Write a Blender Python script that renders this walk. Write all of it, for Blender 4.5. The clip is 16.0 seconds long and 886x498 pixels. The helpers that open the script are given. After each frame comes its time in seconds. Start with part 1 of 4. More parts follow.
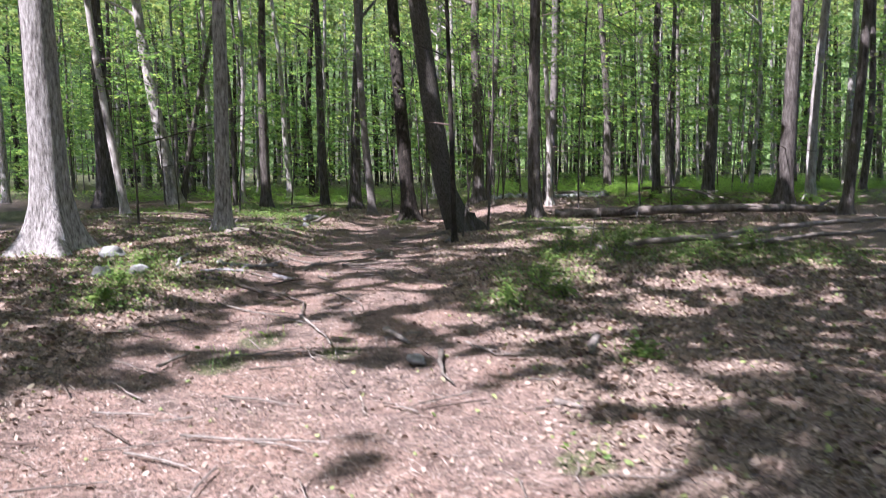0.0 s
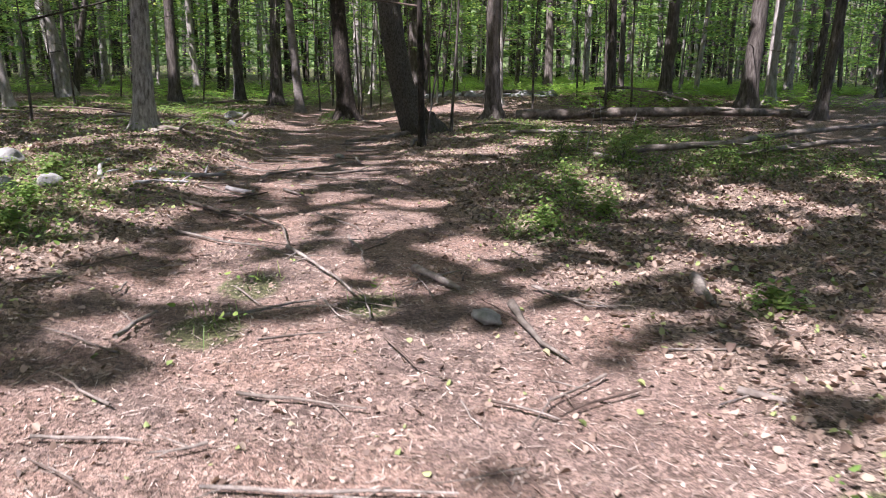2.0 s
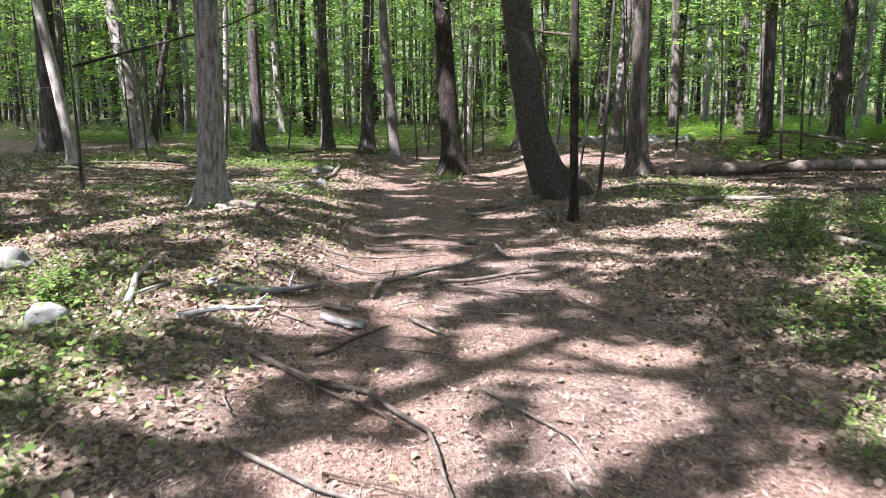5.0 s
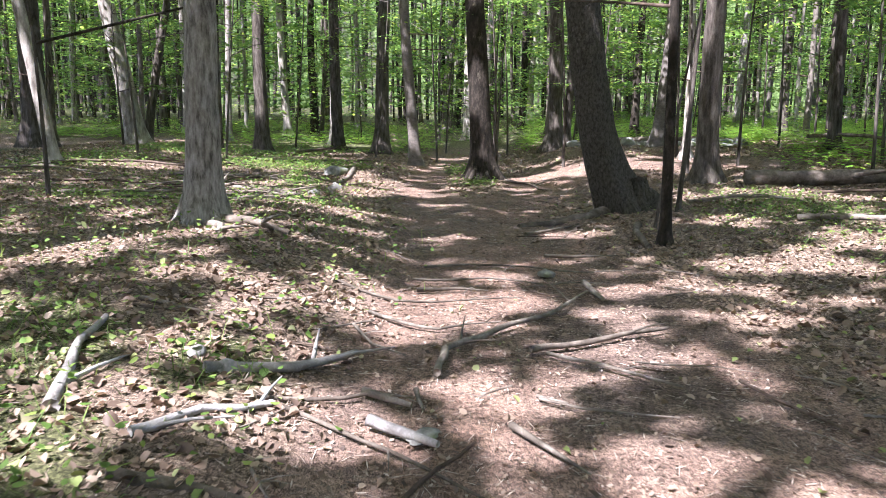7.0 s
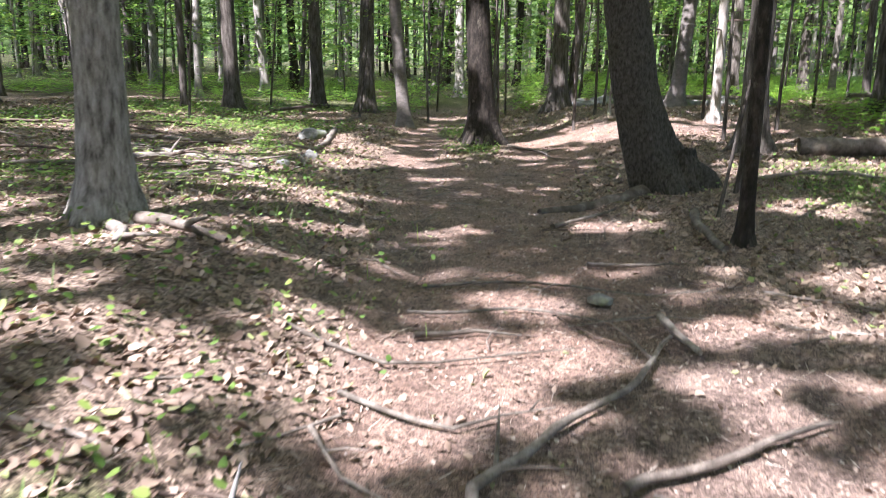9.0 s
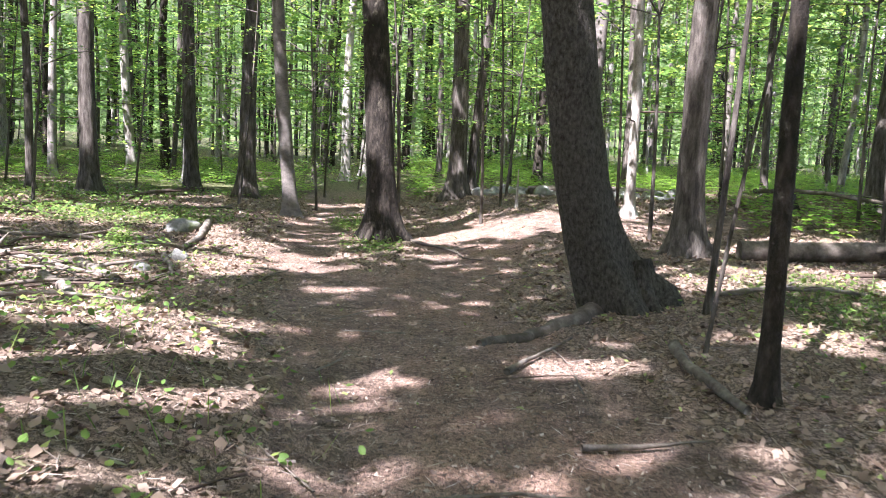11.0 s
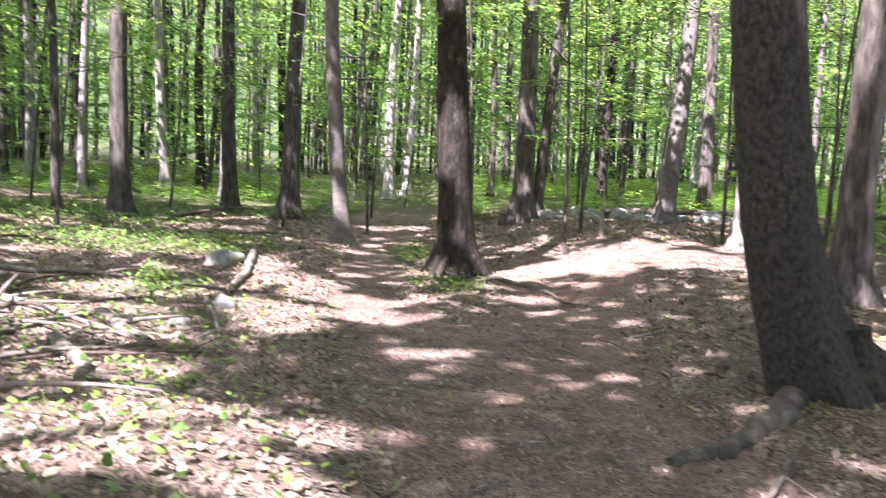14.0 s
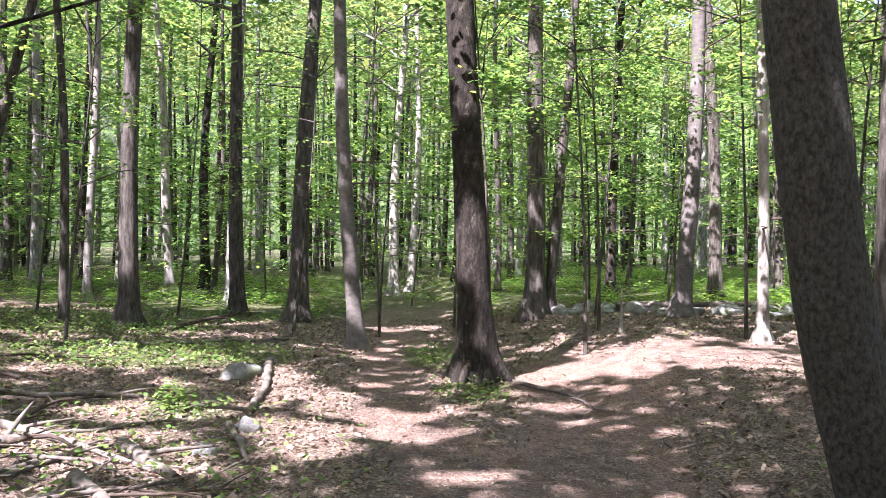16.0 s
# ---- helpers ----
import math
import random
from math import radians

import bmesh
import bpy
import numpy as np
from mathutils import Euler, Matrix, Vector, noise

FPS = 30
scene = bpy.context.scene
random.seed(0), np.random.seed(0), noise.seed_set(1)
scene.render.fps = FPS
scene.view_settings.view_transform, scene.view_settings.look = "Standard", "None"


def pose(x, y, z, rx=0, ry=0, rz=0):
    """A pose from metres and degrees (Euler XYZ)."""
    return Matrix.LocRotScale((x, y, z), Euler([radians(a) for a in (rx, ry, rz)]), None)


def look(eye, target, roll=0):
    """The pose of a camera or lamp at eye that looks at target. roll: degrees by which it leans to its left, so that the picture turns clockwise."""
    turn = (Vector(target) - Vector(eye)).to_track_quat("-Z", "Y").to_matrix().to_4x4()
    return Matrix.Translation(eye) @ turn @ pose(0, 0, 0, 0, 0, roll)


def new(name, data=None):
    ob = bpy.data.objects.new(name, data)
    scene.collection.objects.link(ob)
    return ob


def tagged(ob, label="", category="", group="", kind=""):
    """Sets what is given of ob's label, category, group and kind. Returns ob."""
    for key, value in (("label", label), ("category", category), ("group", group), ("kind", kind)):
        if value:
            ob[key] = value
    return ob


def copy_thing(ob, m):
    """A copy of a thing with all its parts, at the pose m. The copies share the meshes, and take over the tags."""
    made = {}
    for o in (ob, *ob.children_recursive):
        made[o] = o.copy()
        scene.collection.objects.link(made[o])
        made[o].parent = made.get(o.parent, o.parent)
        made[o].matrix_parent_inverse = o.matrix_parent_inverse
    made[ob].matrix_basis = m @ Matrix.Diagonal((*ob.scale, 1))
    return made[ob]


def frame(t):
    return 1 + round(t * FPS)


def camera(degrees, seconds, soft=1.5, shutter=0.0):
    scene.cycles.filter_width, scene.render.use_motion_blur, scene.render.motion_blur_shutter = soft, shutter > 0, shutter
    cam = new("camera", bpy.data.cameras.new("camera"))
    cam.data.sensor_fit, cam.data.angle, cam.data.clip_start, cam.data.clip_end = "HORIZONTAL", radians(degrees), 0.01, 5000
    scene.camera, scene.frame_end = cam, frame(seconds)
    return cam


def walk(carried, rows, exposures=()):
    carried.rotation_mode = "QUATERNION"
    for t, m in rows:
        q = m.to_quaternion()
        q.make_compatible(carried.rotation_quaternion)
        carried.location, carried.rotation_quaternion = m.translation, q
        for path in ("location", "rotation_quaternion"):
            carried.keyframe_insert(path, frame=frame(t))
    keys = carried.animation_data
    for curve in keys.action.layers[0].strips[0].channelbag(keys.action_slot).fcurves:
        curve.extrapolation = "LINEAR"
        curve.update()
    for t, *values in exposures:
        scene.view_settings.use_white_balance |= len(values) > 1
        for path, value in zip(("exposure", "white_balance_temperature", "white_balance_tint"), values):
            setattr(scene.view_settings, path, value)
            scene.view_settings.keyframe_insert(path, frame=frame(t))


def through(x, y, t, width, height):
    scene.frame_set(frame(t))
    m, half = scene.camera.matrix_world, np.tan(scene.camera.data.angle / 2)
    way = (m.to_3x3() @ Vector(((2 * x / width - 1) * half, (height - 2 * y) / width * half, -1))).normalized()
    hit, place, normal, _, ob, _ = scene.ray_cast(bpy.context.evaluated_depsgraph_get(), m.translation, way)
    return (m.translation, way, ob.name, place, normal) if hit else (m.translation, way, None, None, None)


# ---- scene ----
cam = camera(59.2, 16.0, soft=0.7, shutter=0.4)
PATH = [
    (0, (0.443, -0.291, 1.369), (0.413, 1.696, 1.146), -0.3),
    (0.5, (0.033, 0.231, 1.379), (-0.017, 2.226, 1.242), 0.3),
    (1, (-0.316, 0.66, 1.309), (-0.288, 2.635, 0.991), 0.1),
    (1.5, (-0.476, 1.192, 1.245), (-0.332, 3.133, 0.784), 1.0),
    (2, (-0.71, 1.754, 1.22), (-0.489, 3.685, 0.749), 1.1),
    (2.5, (-0.902, 2.306, 1.255), (-0.636, 4.234, 0.792), 0.5),
    (3, (-0.992, 2.941, 1.3), (-0.774, 4.873, 0.831), 0.9),
    (3.5, (-1.166, 3.535, 1.279), (-1.041, 5.473, 0.801), 0.7),
    (4, (-1.163, 4.13, 1.347), (-1.135, 6.078, 0.895), -0.8),
    (4.5, (-1.271, 4.804, 1.32), (-1.252, 6.767, 0.939), 0.4),
    (5, (-1.373, 5.378, 1.32), (-1.351, 7.341, 0.939), 0.2),
    (5.2, (-1.382, 5.632, 1.336), (-1.389, 7.598, 0.972), -0.2),
    (7.3, (-1.934, 7.93, 1.133), (-1.896, 9.891, 0.741), 1.5),
    (7.5, (-1.917, 8.173, 1.103), (-1.776, 10.126, 0.697), 1.7),
    (8, (-1.965, 8.671, 1.129), (-1.856, 10.608, 0.644), 1.3),
    (8.5, (-2.072, 9.173, 1.108), (-2.081, 11.096, 0.56), -0.9),
    (9, (-2.017, 9.691, 1.125), (-1.962, 11.63, 0.636), 1.3),
    (9.5, (-2.133, 10.282, 1.111), (-2.037, 12.232, 0.676), 3.5),
    (10, (-2.243, 10.672, 1.188), (-2.066, 12.613, 0.738), 1.6),
    (10.2, (-2.255, 10.86, 1.196), (-1.91, 12.79, 0.795), 1.7),
    (12.3, (-2.159, 12.524, 1.079), (-1.809, 14.479, 0.844), 5.1),
    (12.5, (-2.204, 12.739, 1.081), (-1.79, 14.681, 0.833), 5.4),
    (13, (-2.279, 13.046, 1.028), (-1.82, 14.971, 0.743), 5.0),
    (13.5, (-2.38, 13.317, 1.066), (-1.975, 15.256, 0.789), 5.1),
    (14, (-2.66, 13.41, 1.176), (-2.372, 15.373, 0.929), 3.1),
    (14.5, (-2.879, 13.572, 1.26), (-2.722, 15.56, 1.098), 2.3),
    (15, (-2.918, 13.652, 1.309), (-2.755, 15.644, 1.221), 1.5),
    (15.5, (-2.919, 13.694, 1.331), (-2.677, 15.679, 1.298), 1.1),
    (16, (-2.916, 13.656, 1.341), (-2.63, 15.635, 1.324), 1.3),
]
walk(cam, [(t, look(eye, target, roll)) for t, eye, target, roll in PATH],
     exposures=[(0, 2.1, 5750, 25), (1.0, 2.25, 5800, 25), (2.0, 1.92, 6050, 25), (2.6, 2.05, 6050, 24), (3.5, 2.24, 5950, 21), (7.5, 2.55, 5950, 21), (9.4, 2.6, 5950, 20), (10.1, 2.72, 5950, 20), (12.5, 2.95, 5950, 26), (14.0, 3.05, 5950, 27), (15.0, 2.85, 5950, 28), (16, 2.74, 5950, 28)])

# ---------------------------------------------------------------- world, sun
TO_SUN = Vector((-0.52, -0.48, 1.0)).normalized()
world = bpy.data.worlds.new("world")
scene.world = world
world.use_nodes = True
wn = world.node_tree.nodes
sky = wn.new("ShaderNodeTexSky")
sky.sky_type = "NISHITA"
sky.sun_disc = False
sky.air_density, sky.dust_density, sky.ozone_density = 1.0, 2.0, 1.0
sky.sun_elevation = math.asin(TO_SUN.z)
sky.sun_rotation = math.atan2(TO_SUN.x, TO_SUN.y)
wn["Background"].inputs["Strength"].default_value = 0.13
world.node_tree.links.new(sky.outputs["Color"], wn["Background"].inputs["Color"])
sun_data = bpy.data.lights.new("sun", "SUN")
sun_data.energy, sun_data.angle, sun_data.color = 4.1, radians(0.55), (1.0, 0.95, 0.88)
sun = new("sun", sun_data)
sun.matrix_world = look(TO_SUN * 60, (0, 0, 0))

rng = np.random.default_rng(7)


# ---------------------------------------------------------------- materials
class Nodes:
    """Small wrapper to wire a node material."""

    def __init__(self, name):
        self.mat = bpy.data.materials.new(name)
        self.mat.use_nodes = True
        self.tree = self.mat.node_tree
        self.bsdf = self.tree.nodes["Principled BSDF"]
        self.out = self.tree.nodes["Material Output"]

    def add(self, kind, **values):
        n = self.tree.nodes.new("ShaderNode" + kind)
        for key, value in values.items():
            n.inputs[key].default_value = value
        return n

    def link(self, a, b):
        self.tree.links.new(a, b)

    def coords(self, scale=(1, 1, 1)):
        tc, mp = self.add("TexCoord"), self.add("Mapping", Scale=scale)
        self.link(tc.outputs["Object"], mp.inputs["Vector"])
        return mp.outputs["Vector"]

    def noise(self, vector, scale, detail=5.0, rough=0.6):
        n = self.add("TexNoise", Scale=scale, Detail=detail, Roughness=rough)
        self.link(vector, n.inputs["Vector"])
        return n.outputs["Fac"]

    def ramp(self, fac, stops):
        n = self.add("ValToRGB")
        while len(n.color_ramp.elements) < len(stops):
            n.color_ramp.elements.new(0.5)
        for e, (p, c) in zip(n.color_ramp.elements, stops):
            e.position, e.color = p, (*c, 1) if len(c) == 3 else c
        self.link(fac, n.inputs["Fac"])
        return n.outputs["Color"]

    def mix(self, fac, a, b, blend="MIX"):
        n = self.tree.nodes.new("ShaderNodeMix")
        n.data_type, n.blend_type = "RGBA", blend
        for sock, v in ((n.inputs["Factor"], fac), (n.inputs[6], a), (n.inputs[7], b)):
            if isinstance(v, (int, float)):
                sock.default_value = v
            elif isinstance(v, tuple):
                sock.default_value = (*v, 1)
            else:
                self.link(v, sock)
        return n.outputs[2]

    def math(self, op, a, b):
        n = self.tree.nodes.new("ShaderNodeMath")
        n.operation = op
        for sock, v in zip(n.inputs, (a, b)):
            if isinstance(v, (int, float)):
                sock.default_value = v
            else:
                self.link(v, sock)
        return n.outputs[0]

    def attribute(self, name):
        n = self.tree.nodes.new("ShaderNodeAttribute")
        n.attribute_name = name
        return n.outputs["Fac"]

    def bump(self, height, strength, distance):
        n = self.add("Bump", Strength=strength, Distance=distance)
        self.link(height, n.inputs["Height"])
        self.link(n.outputs["Normal"], self.bsdf.inputs["Normal"])

    def finish(self, color, rough=0.9):
        if isinstance(color, tuple):
            self.bsdf.inputs["Base Color"].default_value = (*color, 1)
        else:
            self.link(color, self.bsdf.inputs["Base Color"])
        self.bsdf.inputs["Roughness"].default_value = rough
        self.bsdf.inputs["Specular IOR Level"].default_value = 0.25
        return self.mat


def bark_material(name, deep, mid, light, patch, patch_at, stretch=0.22, relief=0.03, fine=16.0, blotches=3.2):
    """Fissured or smooth bark: long vertical furrows, blotches and fine grain."""
    n = Nodes(name)
    v = n.coords((1, 1, stretch))
    furrow = n.noise(v, fine, 6, 0.65)
    blotch = n.noise(n.coords((1, 1, 0.6)), blotches, 5, 0.6)
    grain = n.noise(n.coords((1, 1, 0.5)), 70, 3, 0.6)
    c = n.ramp(furrow, [(0.33, deep), (0.5, mid), (0.68, light)])
    c = n.mix(n.ramp(blotch, [(patch_at, (0, 0, 0)), (patch_at + 0.12, (1, 1, 1))]), c, patch)
    c = n.mix(0.35, c, n.ramp(grain, [(0.3, (0.3, 0.3, 0.3)), (0.7, (1, 1, 1))]), "MULTIPLY")
    info = n.add("ObjectInfo")
    tone = n.ramp(info.outputs["Random"], [(0, (0.75, 0.75, 0.78)), (1, (1.0, 1.0, 1.0))])
    c = n.mix(1.0, c, tone, "MULTIPLY")
    n.bump(n.math("ADD", furrow, n.math("MULTIPLY", grain, 0.25)), 0.9, relief)
    return n.finish(c, 0.92)


BARK_GREY = bark_material("grey_furrowed_bark", (0.11, 0.098, 0.088), (0.35, 0.325, 0.30), (0.56, 0.53, 0.50), (0.48, 0.465, 0.435), 0.64, 0.26, 0.04, 24)
BARK_BROWN = bark_material("brown_bark", (0.036, 0.030, 0.026), (0.105, 0.09, 0.079), (0.20, 0.18, 0.16), (0.19, 0.178, 0.158), 0.6)
BARK_DARK = bark_material("dark_mossy_bark", (0.012, 0.010, 0.008), (0.034, 0.028, 0.023), (0.085, 0.07, 0.056), (0.17, 0.15, 0.115), 0.6, 0.4, 0.04, 14, 8.0)
BARK_SMOOTH = bark_material("smooth_beech_bark", (0.12, 0.105, 0.095), (0.19, 0.17, 0.155), (0.25, 0.225, 0.205), (0.31, 0.29, 0.26), 0.62, 1.6, 0.006, 7)
BARK_BEECH = bark_material("dark_grey_bark", (0.03, 0.026, 0.022), (0.082, 0.074, 0.064), (0.135, 0.123, 0.107), (0.13, 0.125, 0.108), 0.64, 0.6, 0.03, 34)
BARK_PALE = bark_material("pale_bark", (0.16, 0.14, 0.125), (0.36, 0.33, 0.30), (0.55, 0.52, 0.48), (0.6, 0.57, 0.53), 0.6, 0.3, 0.012, 10)


def wood_material(name, dark, mid, light):
    n = Nodes(name)
    v = n.coords((1, 1, 1))
    a, b = n.noise(v, 9, 6, 0.65), n.noise(v, 85, 4, 0.6)
    c = n.mix(0.4, n.ramp(a, [(0.3, dark), (0.52, mid), (0.7, light)]), n.ramp(b, [(0.3, (0.25, 0.22, 0.2)), (0.7, (1, 1, 1))]), "MULTIPLY")
    info = n.add("ObjectInfo")
    c = n.mix(1.0, c, n.ramp(info.outputs["Random"], [(0, (0.65, 0.62, 0.6)), (1, (1, 1, 1))]), "MULTIPLY")
    n.bump(n.math("ADD", a, n.math("MULTIPLY", b, 0.4)), 0.8, 0.012)
    return n.finish(c, 0.9)


DEAD_WOOD = wood_material("weathered_dead_wood", (0.10, 0.085, 0.075), (0.245, 0.215, 0.19), (0.40, 0.365, 0.33))
DARK_WOOD = wood_material("damp_dead_wood", (0.05, 0.036, 0.03), (0.12, 0.09, 0.075), (0.22, 0.175, 0.15))
PALE_WOOD = wood_material("bleached_lichened_wood", (0.24, 0.235, 0.24), (0.42, 0.42, 0.43), (0.58, 0.58, 0.60))
MOSS_WOOD = wood_material("mossy_root_wood", (0.075, 0.062, 0.053), (0.17, 0.15, 0.13), (0.31, 0.285, 0.255))


def stone_material():
    n = Nodes("lichen_stone")
    v = n.coords()
    a, b, d = n.noise(v, 5, 6, 0.6), n.noise(v, 45, 4, 0.6), n.noise(v, 2.2, 3)
    c = n.ramp(a, [(0.3, (0.11, 0.11, 0.105)), (0.5, (0.24, 0.24, 0.23)), (0.7, (0.38, 0.385, 0.375))])
    c = n.mix(n.ramp(d, [(0.52, (0, 0, 0)), (0.66, (1, 1, 1))]), c, (0.16, 0.19, 0.09))
    c = n.mix(0.4, c, n.ramp(b, [(0.3, (0.35, 0.35, 0.35)), (0.7, (1, 1, 1))]), "MULTIPLY")
    n.bump(n.math("ADD", a, n.math("MULTIPLY", b, 0.3)), 0.8, 0.03)
    return n.finish(c, 0.9)


STONE = stone_material()


def leaf_material(name, stops, through, share):
    """Leaves: colour by leaf, and light that passes through the blade."""
    n = Nodes(name)
    geo = n.add("NewGeometry")
    c = n.ramp(geo.outputs["Random Per Island"], stops)
    n.finish(c, 0.55)
    glow = n.add("BsdfTranslucent")
    n.link(n.mix(1.0, c, through, "MULTIPLY"), glow.inputs["Color"])
    m = n.add("MixShader", Fac=share)
    n.link(n.bsdf.outputs[0], m.inputs[1])
    n.link(glow.outputs[0], m.inputs[2])
    n.link(m.outputs[0], n.out.inputs["Surface"])
    return n.mat


LEAF = leaf_material("green_leaf", [(0, (0.04, 0.09, 0.028)), (0.45, (0.078, 0.155, 0.042)), (0.8, (0.122, 0.21, 0.052)), (1, (0.20, 0.26, 0.06))], (2.8, 2.5, 2.1), 0.5)
CANOPY = leaf_material("shade_canopy_leaf", [(0, (0.05, 0.09, 0.03)), (0.5, (0.08, 0.13, 0.04)), (1, (0.13, 0.18, 0.05))], (2.7, 2.1, 2.0), 0.58)
LEAF_LOW = leaf_material("low_plant_leaf", [(0, (0.07, 0.13, 0.03)), (0.5, (0.11, 0.19, 0.045)), (1, (0.20, 0.26, 0.07))], (1.7, 1.6, 1.4), 0.35)
FERN = leaf_material("fern_frond", [(0, (0.08, 0.16, 0.025)), (0.5, (0.13, 0.25, 0.04)), (1, (0.20, 0.30, 0.05))], (2.4, 2.4, 1.6), 0.45)
DEAD_LEAF = leaf_material("dry_leaf", [(0, (0.08, 0.055, 0.044)), (0.3, (0.16, 0.115, 0.09)), (0.55, (0.24, 0.18, 0.143)), (0.8, (0.29, 0.22, 0.172)), (0.92, (0.37, 0.295, 0.24)), (0.95, (0.16, 0.22, 0.07)), (1, (0.30, 0.34, 0.14))], (1.3, 1.1, 0.9), 0.15)
CRUMB = leaf_material("leaf_crumb", [(0, (0.045, 0.03, 0.025)), (0.4, (0.13, 0.095, 0.078)), (0.7, (0.24, 0.18, 0.148)), (0.92, (0.35, 0.285, 0.24)), (1, (0.5, 0.43, 0.37))], (1, 1, 1), 0.05)
STRAW = leaf_material("dry_needle_and_twig", [(0, (0.06, 0.042, 0.034)), (0.5, (0.20, 0.15, 0.12)), (0.8, (0.44, 0.37, 0.32)), (1, (0.60, 0.53, 0.47))], (1, 1, 1), 0.05)


def ground_material():
    """Reddish trodden earth on the trail, brown leaf mould beside it, thin green where plants grow."""
    n = Nodes("forest_floor")
    v = n.coords()
    trail, green = n.attribute("trail"), n.attribute("green")
    big, mid, fine, grit = n.noise(v, 0.9, 5), n.noise(v, 5, 6, 0.65), n.noise(v, 38, 5, 0.7), n.noise(v, 150, 3, 0.7)
    earth = n.ramp(mid, [(0.3, (0.095, 0.068, 0.057)), (0.5, (0.225, 0.165, 0.14)), (0.72, (0.42, 0.305, 0.25))])
    earth = n.mix(n.ramp(big, [(0.4, (0, 0, 0)), (0.65, (1, 1, 1))]), earth, n.mix(0.5, earth, (0.38, 0.24, 0.182)))
    mould = n.ramp(fine, [(0.3, (0.11, 0.08, 0.062)), (0.5, (0.23, 0.17, 0.135)), (0.7, (0.36, 0.285, 0.235))])
    moss = n.ramp(fine, [(0.3, (0.05, 0.06, 0.025)), (0.6, (0.12, 0.14, 0.055)), (0.8, (0.22, 0.20, 0.11))])
    edge = n.math("ADD", trail, n.math("MULTIPLY", n.math("SUBTRACT", mid, 0.5), 1.1))
    c = n.mix(n.ramp(edge, [(0.3, (0, 0, 0)), (0.62, (1, 1, 1))]), mould, earth)
    g = n.math("MULTIPLY", green, n.math("ADD", mid, 0.25))
    c = n.mix(n.ramp(g, [(0.3, (0, 0, 0)), (0.6, (0.85, 0.85, 0.85))]), c, moss)
    c = n.mix(0.85, c, n.ramp(grit, [(0.4, (0.12, 0.11, 0.105)), (0.56, (1.2, 1.2, 1.2))]), "MULTIPLY")
    c = n.mix(0.65, c, n.ramp(fine, [(0.4, (0.2, 0.185, 0.175)), (0.57, (1.2, 1.2, 1.2))]), "MULTIPLY")
    n.bump(n.math("ADD", n.math("MULTIPLY", mid, 0.8), n.math("ADD", n.math("MULTIPLY", fine, 0.5), n.math("MULTIPLY", grit, 0.2))), 0.9, 0.035)
    return n.finish(c, 0.95)


GROUND = ground_material()


def woods_backdrop_material():
    n = Nodes("glowing_distant_woods")
    a = n.noise(n.coords((1, 1, 0.25)), 0.55, 6, 0.7)
    b = n.noise(n.coords(), 0.9, 6, 0.75)
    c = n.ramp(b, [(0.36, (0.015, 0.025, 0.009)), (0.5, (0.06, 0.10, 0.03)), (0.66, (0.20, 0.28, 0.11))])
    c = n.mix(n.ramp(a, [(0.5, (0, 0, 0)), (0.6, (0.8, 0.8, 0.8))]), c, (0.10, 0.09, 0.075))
    # slight emission of its own colour stands in for daylight on the far woods
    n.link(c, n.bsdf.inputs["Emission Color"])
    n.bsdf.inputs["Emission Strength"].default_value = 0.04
    return n.finish(c, 1.0)


# ---------------------------------------------------------------- mesh helpers
def mesh_of(name, verts, faces, material, smooth=True):
    me = bpy.data.meshes.new(name)
    me.from_pydata([tuple(v) for v in verts], [], [tuple(f) for f in faces])
    me.materials.append(material)
    if smooth:
        me.shade_smooth()
    return me


def part(name, me, parent, label=""):
    ob = new(name, me)
    ob.parent = parent
    return tagged(ob, label) if label else ob


def fast_mesh(name, verts, quads, material):
    """A mesh from numpy arrays of corners and four-sided faces."""
    me = bpy.data.meshes.new(name)
    n, m = len(verts), len(quads)
    me.vertices.add(n)
    me.vertices.foreach_set("co", np.ascontiguousarray(verts, dtype=np.float32).ravel())
    me.loops.add(4 * m)
    me.loops.foreach_set("vertex_index", np.ascontiguousarray(quads, dtype=np.int32).ravel())
    me.polygons.add(m)
    me.polygons.foreach_set("loop_start", np.arange(0, 4 * m, 4, dtype=np.int32))
    me.update(calc_edges=True)
    me.validate()
    me.materials.append(material)
    return me


def step(a, b, x):
    u = np.clip((x - a) / (b - a), 0, 1)
    return u * u * (3 - 2 * u)


def lay(x, y):
    """The lie of the land: a trodden hollow that falls gently ahead, rising to both sides."""
    b = -0.35 + 0.07 * step(7.5, 12, y) - 0.19 * step(14, 23, y) - 0.19 * step(23, 36, y)
    s = 0.2 * step(8.5, 12, y) + 0.85 * step(12, 20, y) + 0.85 * step(20, 27, y)
    r = s * (0.28 * step(-0.5, 2.5, x) + 0.1 * step(2.5, 9, x))
    l = step(-1.9, -3.6, x) * (0.15 + 0.2 * step(11, 14, y) - 0.28 * step(15.5, 18.5, y))
    return b + r + l + 0.22 * step(-4, -11, x) * step(13, 24, y)


def ripple(x, y):
    return 0.010 * np.sin(3.1 * x + 1.7 * np.sin(1.3 * y)) * np.sin(2.7 * y + 0.8) + 0.008 * np.sin(7.3 * x + 2.1 * y) * np.sin(6.1 * y - 3.3 * x)


def floor_at(x, y):
    return float(lay(np.float64(x), np.float64(y)) + ripple(np.float64(x), np.float64(y)))


